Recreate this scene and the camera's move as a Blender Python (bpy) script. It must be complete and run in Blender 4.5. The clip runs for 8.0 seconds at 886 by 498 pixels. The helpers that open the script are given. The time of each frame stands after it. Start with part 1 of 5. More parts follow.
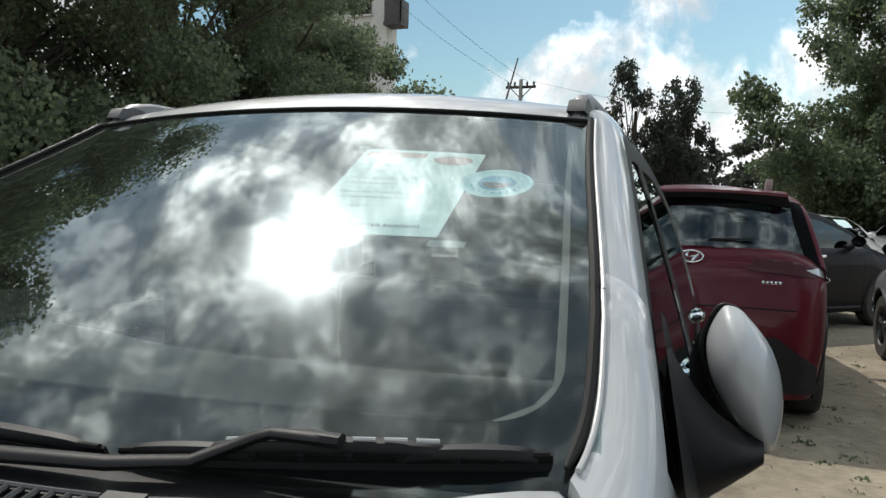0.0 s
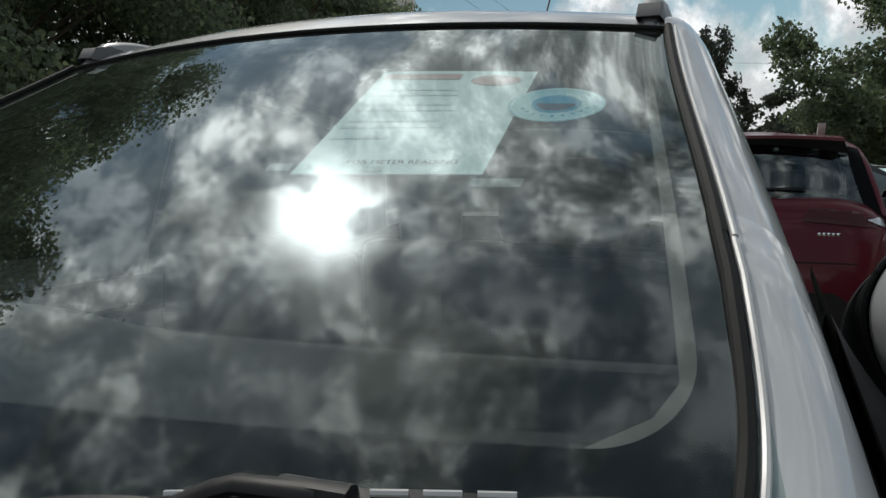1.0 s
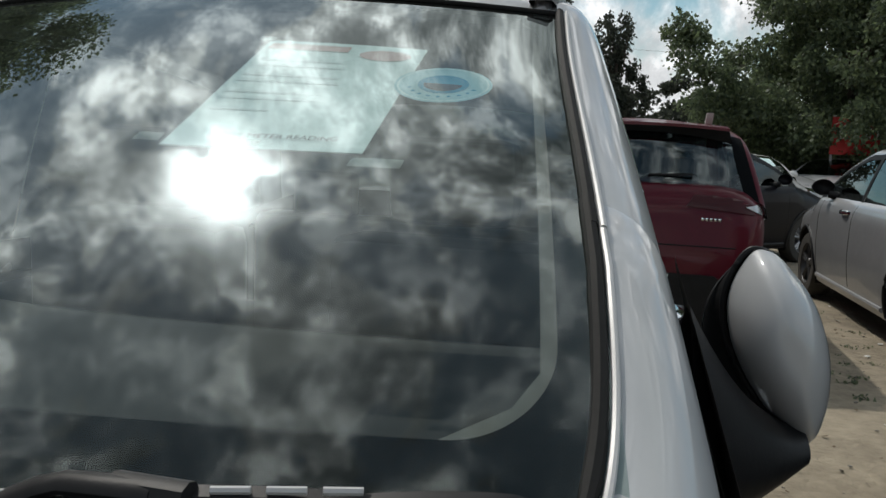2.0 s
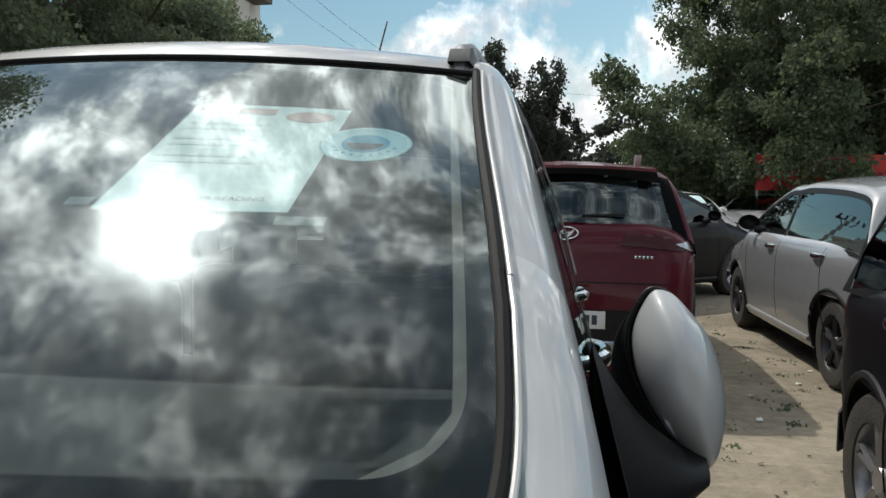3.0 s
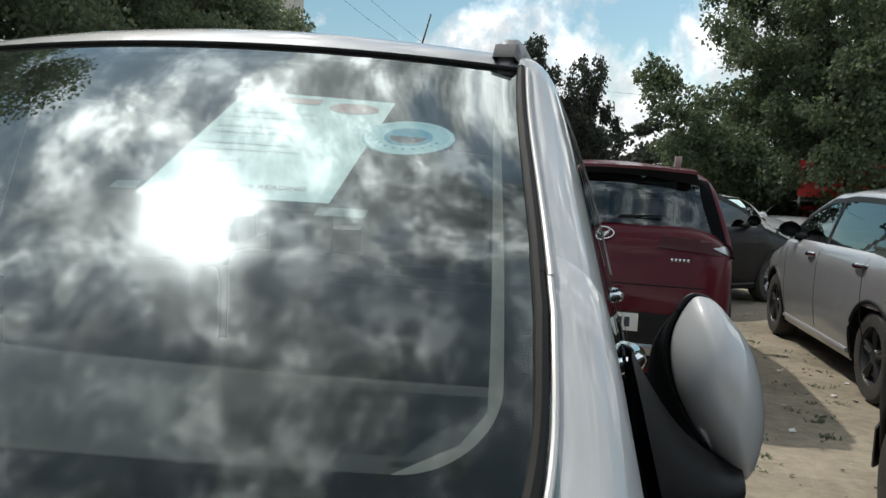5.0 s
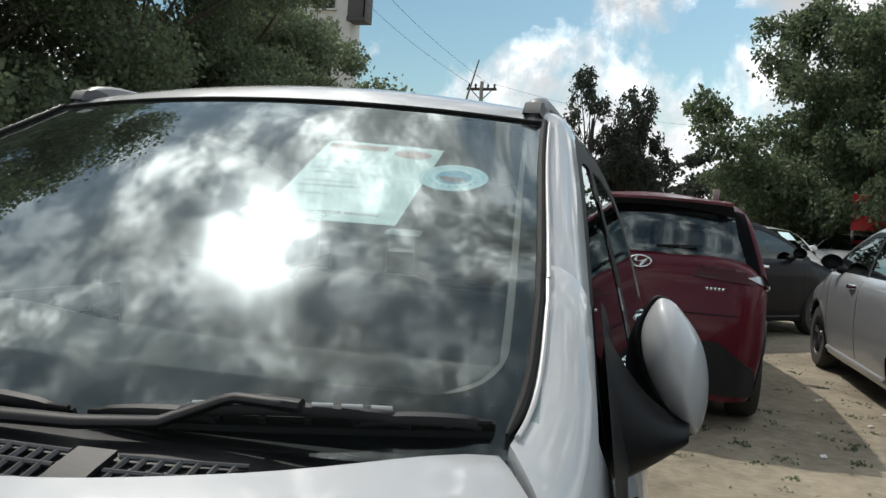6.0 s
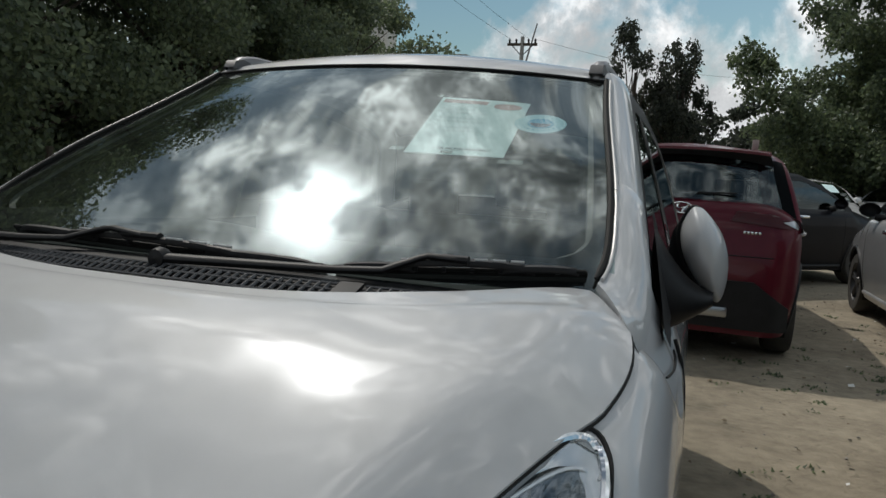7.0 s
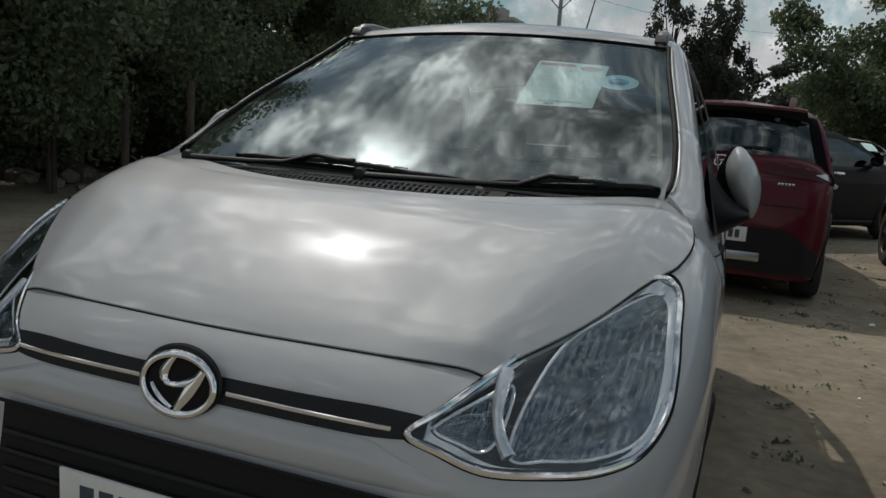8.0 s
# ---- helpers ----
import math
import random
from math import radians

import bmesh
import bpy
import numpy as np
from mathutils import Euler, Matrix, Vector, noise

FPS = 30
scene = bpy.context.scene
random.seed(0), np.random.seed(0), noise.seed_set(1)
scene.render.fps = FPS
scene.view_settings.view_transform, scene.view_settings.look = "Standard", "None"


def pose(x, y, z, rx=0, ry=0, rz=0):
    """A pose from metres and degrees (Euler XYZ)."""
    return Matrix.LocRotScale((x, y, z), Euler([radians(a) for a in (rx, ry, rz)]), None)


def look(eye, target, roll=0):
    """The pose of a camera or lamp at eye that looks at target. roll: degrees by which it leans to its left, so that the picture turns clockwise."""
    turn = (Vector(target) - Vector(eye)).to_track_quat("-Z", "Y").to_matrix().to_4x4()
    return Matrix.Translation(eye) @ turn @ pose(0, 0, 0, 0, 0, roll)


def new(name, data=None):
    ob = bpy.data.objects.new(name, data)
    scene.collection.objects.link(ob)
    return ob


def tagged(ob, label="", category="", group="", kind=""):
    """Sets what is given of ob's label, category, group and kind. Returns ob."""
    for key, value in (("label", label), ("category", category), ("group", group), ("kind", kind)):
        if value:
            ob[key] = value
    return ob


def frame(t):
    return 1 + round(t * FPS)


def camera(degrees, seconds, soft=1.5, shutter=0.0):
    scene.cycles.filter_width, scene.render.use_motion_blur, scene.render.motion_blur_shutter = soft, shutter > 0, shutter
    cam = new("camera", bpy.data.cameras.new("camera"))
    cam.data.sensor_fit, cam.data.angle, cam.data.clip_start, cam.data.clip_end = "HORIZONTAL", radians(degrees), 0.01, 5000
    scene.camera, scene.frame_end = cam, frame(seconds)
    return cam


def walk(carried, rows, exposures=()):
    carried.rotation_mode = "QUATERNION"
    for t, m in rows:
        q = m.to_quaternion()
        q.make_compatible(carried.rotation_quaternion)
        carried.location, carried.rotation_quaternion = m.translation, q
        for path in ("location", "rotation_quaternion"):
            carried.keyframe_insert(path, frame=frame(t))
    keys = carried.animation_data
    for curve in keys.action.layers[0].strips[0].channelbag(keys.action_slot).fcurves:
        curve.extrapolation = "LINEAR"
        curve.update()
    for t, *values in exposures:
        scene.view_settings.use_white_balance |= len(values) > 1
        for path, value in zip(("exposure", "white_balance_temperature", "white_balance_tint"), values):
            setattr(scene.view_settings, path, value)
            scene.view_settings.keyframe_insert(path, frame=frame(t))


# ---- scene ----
cam = camera(61.0, 8.0, soft=1.5)
PATH = [
    (0, (0.769, 0.299, 1.276), (0.089, 2.178, 1.176), 1.7),
    (0.5, (0.746, 0.393, 1.264), (-0.024, 2.235, 1.146), -0.2),
    (1, (0.656, 0.545, 1.240), (-0.084, 2.392, 1.045), -0.2),
    (1.5, (0.650, 0.595, 1.223), (0.052, 2.491, 1.006), 1.5),
    (2, (0.675, 0.565, 1.248), (0.183, 2.486, 0.986), 2.4),
    (2.2, (0.689, 0.546, 1.263), (0.242, 2.482, 1.043), 2.1),
    (3.3, (0.708, 0.525, 1.259), (0.358, 2.490, 1.122), 0.7),
    (3.5, (0.697, 0.532, 1.261), (0.305, 2.489, 1.123), 0.9),
    (4, (0.686, 0.536, 1.264), (0.244, 2.481, 1.116), 2.1),
    (4.5, (0.687, 0.532, 1.258), (0.254, 2.479, 1.106), 2.4),
    (4.7, (0.690, 0.531, 1.258), (0.253, 2.477, 1.099), 2.6),
    (5.8, (0.761, 0.358, 1.281), (0.293, 2.295, 1.118), 4.7),
    (6, (0.787, 0.243, 1.264), (0.220, 2.158, 1.168), 3.9),
    (6.5, (0.865, 0.004, 1.243), (0.152, 1.869, 1.129), 3.1),
    (7, (0.811, -0.216, 1.213), (0.156, 1.661, 1.000), 3.4),
    (7.5, (0.750, -0.501, 1.206), (0.102, 1.365, 0.889), 3.3),
    (8, (0.812, -0.781, 1.179), (0.095, 1.056, 0.845), 4.1),
]

walk(cam, [(row[0], look(*row[1:])) for row in PATH], [(0, 0.38), (0.5, 0.05), (1.0, -0.25), (2.0, -0.13), (2.3, 0.05), (3.3, 0.26), (6.0, 0.3), (6.5, 0.12), (7.0, -0.3), (8.0, -0.62)])

# ---------------------------------------------------------------- light
SUN_EL, SUN_AZ = radians(53), radians(-48.5)      # azimuth from +y towards +x
SUN_DIR = Vector((math.cos(SUN_EL) * math.sin(SUN_AZ), math.cos(SUN_EL) * math.cos(SUN_AZ), math.sin(SUN_EL)))
sun_data = bpy.data.lights.new("sun", "SUN")
sun_data.energy, sun_data.angle, sun_data.color = 2.1, radians(0.53), (1.0, 0.95, 0.86)
sun = new("sun", sun_data)
sun.matrix_world = look(SUN_DIR * 50, (0, 0, 0))


def make_world():
    """Clear blue sky with broken cloud, brighter round the sun."""
    w = bpy.data.worlds.new("sky")
    scene.world = w
    w.use_nodes = True
    nt = w.node_tree
    nt.nodes.clear()
    L = nt.links.new

    def node(kind, **props):
        n = nt.nodes.new(kind)
        for key, value in props.items():
            n.inputs[key].default_value = value
        return n

    def maths(op, a, b=0.0):
        n = nt.nodes.new("ShaderNodeMath")
        n.operation = op
        for i, v in enumerate((a, b)):
            if isinstance(v, (int, float)):
                n.inputs[i].default_value = v
            else:
                L(v, n.inputs[i])
        return n.outputs[0]

    def ramp(src, *stops):
        n = nt.nodes.new("ShaderNodeValToRGB")
        el = n.color_ramp.elements
        while len(el) < len(stops):
            el.new(0.5)
        for e, (p, c) in zip(el, stops):
            e.position, e.color = p, (*c, 1) if len(c) == 3 else c
        L(src, n.inputs[0])
        return n.outputs[0]

    def mix(fac, a, b):
        n = nt.nodes.new("ShaderNodeMix")
        n.data_type = "RGBA"
        for sock, v in ((n.inputs[0], fac), (n.inputs[6], a), (n.inputs[7], b)):
            if isinstance(v, (int, float)):
                sock.default_value = v
            elif isinstance(v, tuple):
                sock.default_value = (*v, 1)
            else:
                L(v, sock)
        return n.outputs[2]

    tc = node("ShaderNodeTexCoord")
    sky = node("ShaderNodeTexSky")
    sky.sky_type, sky.sun_disc = "NISHITA", False
    sky.sun_elevation, sky.sun_rotation = SUN_EL, -SUN_AZ
    sky.air_density, sky.dust_density, sky.ozone_density = 1.2, 1.0, 2.0
    sep = node("ShaderNodeSeparateXYZ")
    L(tc.outputs["Generated"], sep.inputs[0])
    def cloud_noise(scale, detail, rough, twist, seed):
        n = node("ShaderNodeTexNoise", Scale=scale, Detail=detail, Roughness=rough, Distortion=twist)
        m = nt.nodes.new("ShaderNodeVectorMath")
        m.operation = "ADD"
        m.inputs[1].default_value = tuple(c + 3.7 * seed for c in CLOUD_SHIFT)
        L(tc.outputs["Generated"], m.inputs[0]), L(m.outputs[0], n.inputs["Vector"])
        return n.outputs[0]

    big = cloud_noise(2.2, 2.0, 0.5, 0.0, 0)
    fine = cloud_noise(7.5, 9.0, 0.57, 0.25, 1)
    shade = cloud_noise(10.0, 10.0, 0.66, 0.2, 2)
    dens = maths("ADD", maths("MULTIPLY", big, 0.5), maths("MULTIPLY", fine, 0.5))
    flat = maths("SUBTRACT", 1.0, maths("MAXIMUM", sep.outputs[2], 0.0))
    dens = maths("ADD", dens, maths("MULTIPLY", maths("MULTIPLY", flat, flat), 0.055))
    cover = ramp(dens, (0.475, (0, 0, 0)), (0.545, (1, 1, 1)))
    dot = nt.nodes.new("ShaderNodeVectorMath")
    dot.operation = "DOT_PRODUCT"
    L(tc.outputs["Generated"], dot.inputs[0])
    dot.inputs[1].default_value = SUN_DIR
    near = maths("MAXIMUM", dot.outputs["Value"], 0.0)
    halo = maths("MULTIPLY", maths("POWER", near, 22.0), 1.3)
    core = maths("MULTIPLY", maths("POWER", near, 600.0), 19.0)
    body = ramp(shade, (0.39, (0.06, 0.08, 0.085)), (0.46, (0.24, 0.265, 0.27)), (0.53, (0.72, 0.74, 0.74)), (0.62, (2.2, 2.2, 2.18)))
    low = ramp(sep.outputs[2], (0.0, (1.0, 1.0, 1.0)), (0.75, (0.0, 0.0, 0.0)))
    cloud = mix(maths("MULTIPLY", low, 0.85), body, (0.86, 0.88, 0.9))
    glow = node("ShaderNodeCombineXYZ")
    lit = maths("MULTIPLY", maths("ADD", halo, core), maths("ADD", maths("MULTIPLY", shade, 2.0), 0.0))
    for i in range(3):
        L(lit, glow.inputs[i])
    add = nt.nodes.new("ShaderNodeVectorMath")
    add.operation = "ADD"
    L(cloud, add.inputs[0]), L(glow.outputs[0], add.inputs[1])
    blue = nt.nodes.new("ShaderNodeVectorMath")
    blue.operation = "SCALE"
    L(sky.outputs[0], blue.inputs[0])
    blue.inputs["Scale"].default_value = 0.098
    tint = nt.nodes.new("ShaderNodeVectorMath")
    tint.operation = "MULTIPLY"
    tint.inputs[1].default_value = (0.92, 1.06, 0.97)
    L(blue.outputs[0], tint.inputs[0])
    haze = maths("MULTIPLY", ramp(sep.outputs[2], (0.35, (0, 0, 0)), (0.7, (1, 1, 1))), 0.45)
    veil = maths("MAXIMUM", cover, haze)
    total = mix(veil, tint.outputs[0], add.outputs[0])
    bg = node("ShaderNodeBackground", Strength=1.0)
    L(total, bg.inputs[0])
    out = node("ShaderNodeOutputWorld")
    L(bg.outputs[0], out.inputs[0])


CLOUD_SHIFT = (3.1, 1.7, 0.4)
make_world()

# ---------------------------------------------------------------- materials


def material(name, color, rough=0.5, metal=0.0, vary=0.0, scale=8.0, bump=0.0, bump_scale=40.0, coat=0.0, second=None, spec=0.5, obj=False):
    """A plain surface with grain at two scales."""
    m = bpy.data.materials.new(name)
    m.use_nodes = True
    nt = m.node_tree
    b = nt.nodes["Principled BSDF"]
    L = nt.links.new
    b.inputs["Base Color"].default_value = (*color, 1)
    b.inputs["Roughness"].default_value, b.inputs["Metallic"].default_value = rough, metal
    b.inputs["Coat Weight"].default_value, b.inputs["Coat Roughness"].default_value = coat, 0.03
    b.inputs["Specular IOR Level"].default_value = spec
    tc = nt.nodes.new("ShaderNodeTexCoord")
    if vary:
        n1, n2 = nt.nodes.new("ShaderNodeTexNoise"), nt.nodes.new("ShaderNodeTexNoise")
        n1.inputs["Scale"].default_value, n1.inputs["Detail"].default_value = scale, 6
        n2.inputs["Scale"].default_value, n2.inputs["Detail"].default_value = scale * 7.3, 4
        L(tc.outputs["Object"], n1.inputs["Vector"]), L(tc.outputs["Object"], n2.inputs["Vector"])
        av = nt.nodes.new("ShaderNodeMath")
        av.operation = "MULTIPLY_ADD"
        L(n2.outputs[0], av.inputs[0])
        av.inputs[1].default_value = 0.4
        half = nt.nodes.new("ShaderNodeMath")
        half.operation = "MULTIPLY"
        half.inputs[1].default_value = 0.6
        L(n1.outputs[0], half.inputs[0]), L(half.outputs[0], av.inputs[2])
        r = nt.nodes.new("ShaderNodeValToRGB")
        r.color_ramp.elements[0].position, r.color_ramp.elements[1].position = 0.32, 0.68
        lo = second or tuple(c * (1 - vary) for c in color)
        r.color_ramp.elements[0].color = (*lo, 1)
        r.color_ramp.elements[1].color = (*(min(1, c * (1 + vary * 0.5)) for c in color), 1)
        L(av.outputs[0], r.inputs[0]), L(r.outputs[0], b.inputs["Base Color"])
    if bump:
        n3 = nt.nodes.new("ShaderNodeTexNoise")
        n3.inputs["Scale"].default_value, n3.inputs["Detail"].default_value = bump_scale, 6
        L(tc.outputs["Object"], n3.inputs["Vector"])
        bp = nt.nodes.new("ShaderNodeBump")
        bp.inputs["Strength"].default_value, bp.inputs["Distance"].default_value = bump, 0.02
        L(n3.outputs[0], bp.inputs["Height"]), L(bp.outputs[0], b.inputs["Normal"])
    return m


def paint(name, color, flake=0.3, dust_veil=0.1, coat=1.0):
    """Car paint under clear coat, with a thin uneven film of dust."""
    m = material(name, color, rough=0.5, metal=flake, vary=dust_veil, scale=3.0, coat=coat, spec=0.5 * coat)
    b = m.node_tree.nodes["Principled BSDF"]
    n = m.node_tree.nodes.new("ShaderNodeTexNoise")
    n.inputs["Scale"].default_value, n.inputs["Detail"].default_value = 5.0, 7
    r = m.node_tree.nodes.new("ShaderNodeMapRange")
    r.inputs["To Min"].default_value, r.inputs["To Max"].default_value = 0.015, 0.06
    m.node_tree.links.new(n.outputs[0], r.inputs[0])
    m.node_tree.links.new(r.outputs[0], b.inputs["Coat Roughness"])
    return m


def glass(name, tint=(0.5, 0.56, 0.56), facing=0.1, power=4.0, dust_veil=0.0):
    """Thin glass: clear or tinted, with a mirror gloss that grows towards grazing angles."""
    m = bpy.data.materials.new(name)
    m.use_nodes = True
    nt = m.node_tree
    nt.nodes.clear()
    out, mx = nt.nodes.new("ShaderNodeOutputMaterial"), nt.nodes.new("ShaderNodeMixShader")
    tr, gl, lw = nt.nodes.new("ShaderNodeBsdfTransparent"), nt.nodes.new("ShaderNodeBsdfGlossy"), nt.nodes.new("ShaderNodeLayerWeight")
    tr.inputs[0].default_value, gl.inputs["Roughness"].default_value = (*tint, 1), 0.01
    gl.inputs[0].default_value = (0.90, 1.0, 0.985, 1)
    lw.inputs["Blend"].default_value = 0.5
    pw, sc = nt.nodes.new("ShaderNodeMath"), nt.nodes.new("ShaderNodeMath")
    pw.operation, sc.operation = "POWER", "MULTIPLY_ADD"
    pw.inputs[1].default_value, sc.inputs[1].default_value, sc.inputs[2].default_value = power, 1 - facing, facing
    L = nt.links.new
    L(lw.outputs["Facing"], pw.inputs[0]), L(pw.outputs[0], sc.inputs[0]), L(sc.outputs[0], mx.inputs[0])
    L(tr.outputs[0], mx.inputs[1]), L(gl.outputs[0], mx.inputs[2]), L(mx.outputs[0], out.inputs[0])
    # pale diffuse layer: paints veiling glare over the screen's darks, and clouds the tape
    if dust_veil:
        film, df, nz, mr = nt.nodes.new("ShaderNodeMixShader"), nt.nodes.new("ShaderNodeBsdfDiffuse"), nt.nodes.new("ShaderNodeTexNoise"), nt.nodes.new("ShaderNodeMapRange")
        df.inputs[0].default_value = (0.55, 0.54, 0.5, 1)
        nz.inputs["Scale"].default_value, nz.inputs["Detail"].default_value = 4.0, 8
        mr.inputs["To Min"].default_value, mr.inputs["To Max"].default_value = dust_veil * 0.5, dust_veil * 1.5
        L(nz.outputs[0], mr.inputs[0]), L(mr.outputs[0], film.inputs[0])
        L(mx.outputs[0], film.inputs[1]), L(df.outputs[0], film.inputs[2]), L(film.outputs[0], out.inputs[0])
    return m


def foliage(name, dark, light):
    m = bpy.data.materials.new(name)
    m.use_nodes = True
    nt = m.node_tree
    b = nt.nodes["Principled BSDF"]
    g, r = nt.nodes.new("ShaderNodeNewGeometry"), nt.nodes.new("ShaderNodeValToRGB")
    r.color_ramp.elements[0].color, r.color_ramp.elements[1].color = (*dark, 1), (*light, 1)
    L = nt.links.new
    L(g.outputs["Random Per Island"], r.inputs[0]), L(r.outputs[0], b.inputs["Base Color"])
    b.inputs["Roughness"].default_value = 0.6
    tl, mx = nt.nodes.new("ShaderNodeBsdfTranslucent"), nt.nodes.new("ShaderNodeMixShader")
    L(r.outputs[0], tl.inputs[0])
    mx.inputs[0].default_value = 0.5
    L(b.outputs[0], mx.inputs[1]), L(tl.outputs[0], mx.inputs[2])
    L(mx.outputs[0], nt.nodes["Material Output"].inputs[0])
    return m


PAINT_WHITE = paint("white_paint", (0.39, 0.397, 0.405), 0.0, 0.06)
PAINT_RED = paint("red_paint", (0.085, 0.004, 0.012), 0.1, 0.15, 0.35)
PAINT_SILVER = paint("silver_paint", (0.35, 0.355, 0.365), 0.5, 0.08)
PAINT_BLACK = paint("dark_paint", (0.007, 0.0066, 0.009), 0.0, 0.2, 0.16)
PAINT_PALE = paint("pale_paint", (0.6, 0.6, 0.6), 0.3, 0.1)
GLASS = glass("windscreen_glass", (0.60, 0.68, 0.67), 0.04, 3.0, dust_veil=0.008)
GLASS_SIDE = glass("side_glass", (0.10, 0.115, 0.115), 0.09)
GLASS_REAR = glass("rear_glass", (0.34, 0.40, 0.40), 0.09)
GLASS_LAMP = glass("lamp_glass", (0.93, 0.95, 0.96), 0.04)
BLACK = material("black_plastic", (0.011, 0.011, 0.012), 0.5, vary=0.4, scale=12, bump=0.03, bump_scale=300, spec=0.25)
GAP = material("shut_gap", (0.004, 0.004, 0.004), 0.9)
FRIT = material("black_frit", (0.006, 0.007, 0.008), 0.9, spec=0.05)
RUBBER = material("rubber", (0.008, 0.008, 0.008), 0.7, vary=0.4, scale=20, spec=0.2)
GREY_PLASTIC = material("grey_plastic", (0.06, 0.06, 0.063), 0.5, vary=0.3, scale=20)
CHROME = material("chrome", (0.75, 0.76, 0.78), 0.08, 1.0)
SATIN = material("satin_metal", (0.45, 0.46, 0.48), 0.28, 1.0)
DASH = material("dash_trim", (0.026, 0.029, 0.030), 0.9, vary=0.12, scale=6)
CABIN = material("cabin_trim", (0.007, 0.0075, 0.008), 0.9, vary=0.3, scale=10)
BEIGE = material("pillar_trim", (0.19, 0.185, 0.17), 0.8, vary=0.15, scale=10)
PAPER = material("paper", (0.62, 0.80, 0.80), 0.8, vary=0.05, scale=4)
INK_RED = material("red_ink", (0.48, 0.30, 0.28), 0.8)
TRIM_GREY = material("trim_grey", (0.42, 0.42, 0.42), 0.35)
INK_BLUE = material("blue_ink", (0.02, 0.30, 0.46), 0.7)
GREY_INK = material("grey_ink", (0.55, 0.71, 0.715), 0.8)
INK_DARK = material("dark_ink", (0.05, 0.06, 0.08), 0.8)
LAMP_RED = material("lamp_red", (0.045, 0.002, 0.004), 0.3, coat=0.1, spec=0.3)
CLEAR_LAMP = material("clear_lamp", (0.5, 0.5, 0.5), 0.2, 0.5)
REFLECTOR = material("lamp_reflector", (0.17, 0.19, 0.21), 0.08, 0.95, vary=0.3, scale=40)
HOUSING = material("lamp_silver", (0.62, 0.64, 0.67), 0.22, 0.75, vary=0.15, scale=30)
PLATE = material("plate_white", (0.7, 0.7, 0.68), 0.5, vary=0.1)
TYRE = material("tyre", (0.02, 0.019, 0.018), 0.85, vary=0.5, scale=14, bump=0.3, bump_scale=90, second=(0.05, 0.045, 0.038))
RIM = material("rim_alloy", (0.32, 0.32, 0.33), 0.35, 0.8, vary=0.2)
RIM_DARK = material("rim_dark", (0.06, 0.06, 0.062), 0.4, 0.6, vary=0.2)
BARK = material("bark", (0.07, 0.055, 0.042), 0.9, vary=0.5, scale=6, bump=0.6, bump_scale=25)
LEAF_DARK = foliage("leaf_dark", (0.095, 0.122, 0.085), (0.20, 0.245, 0.13))
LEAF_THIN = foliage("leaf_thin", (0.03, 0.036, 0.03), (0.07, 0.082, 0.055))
LEAF_NEEM = foliage("leaf_neem", (0.07, 0.095, 0.064), (0.175, 0.225, 0.11))
RAIL = material("rail_grey", (0.22, 0.22, 0.23), 0.4, 0.4, vary=0.1, scale=20)
DRY_LEAF = material("dry_leaf", (0.16, 0.12, 0.075), 0.9, vary=0.4, scale=9)
CONCRETE = material("concrete", (0.33, 0.32, 0.3), 0.85, vary=0.3, scale=1.5, bump=0.2)
STONE = material("stone", (0.25, 0.23, 0.2), 0.9, vary=0.4, scale=5, bump=0.4)

# ---------------------------------------------------------------- mesh helpers


def mesh_of(name, verts, faces, mat, smooth=True, angle=40):
    me = bpy.data.meshes.new(name)
    me.from_pydata([tuple(map(float, v)) for v in verts], [], [tuple(int(i) for i in f) for f in faces])
    me.materials.append(mat)
    me.validate()
    if smooth:
        me.shade_smooth()
        me.set_sharp_from_angle(angle=radians(angle))
    me.update()
    return me


def part(name, data, mat, parent=None, label="", smooth=True, angle=40):
    """Links a (verts, faces) pair as one mesh under parent."""
    ob = new(name, mesh_of(name, data[0], data[1], mat, smooth, angle))
    if parent is not None:
        ob.parent = parent
    if label:
        ob["label"] = label
    return ob


def thing(name, label, category, m=None, group="", kind=""):
    ob = new(name)
    ob.empty_display_size = 0.2
    tagged(ob, label, category, group, kind)
    if m is not None:
        ob.matrix_world = m
    return ob


def join(*pairs):
    verts, faces = [], []
    for v, f in pairs:
        k = len(verts)
        verts.extend(tuple(p) for p in v)
        faces.extend(tuple(i + k for i in g) for g in f)
    return verts, faces


def flip(pair):
    return pair[0], [tuple(reversed(f)) for f in pair[1]]


def mirrored(pair):
    return [(-x, y, z) for x, y, z in pair[0]], [tuple(reversed(f)) for f in pair[1]]


def moved(pair, m):
    return [tuple(m @ Vector(v)) for v in pair[0]], pair[1]


def grid(pts):
    """A sheet through rows of points."""
    n, k = len(pts), len(pts[0])
    verts = [tuple(p) for row in pts for p in row]
    faces = [(i * k + j, i * k + j + 1, (i + 1) * k + j + 1, (i + 1) * k + j) for i in range(n - 1) for j in range(k - 1)]
    return verts, faces


def slab(pts, depth):
    """A sheet given thickness: depth is a vector from its face to its back."""
    n, k = len(pts), len(pts[0])
    v, f = grid(pts)
    d = Vector(depth)
    back = [tuple(Vector(p) + d) for p in v]
    m = n * k
    faces = list(f) + [tuple(i + m for i in reversed(g)) for g in f]
    rim = [j for j in range(k)] + [i * k + k - 1 for i in range(1, n)] + [(n - 1) * k + j for j in range(k - 2, -1, -1)] + [i * k for i in range(n - 2, 0, -1)]
    for a, b in zip(rim, rim[1:] + rim[:1]):
        faces.append((b, a, a + m, b + m))
    return v + back, faces


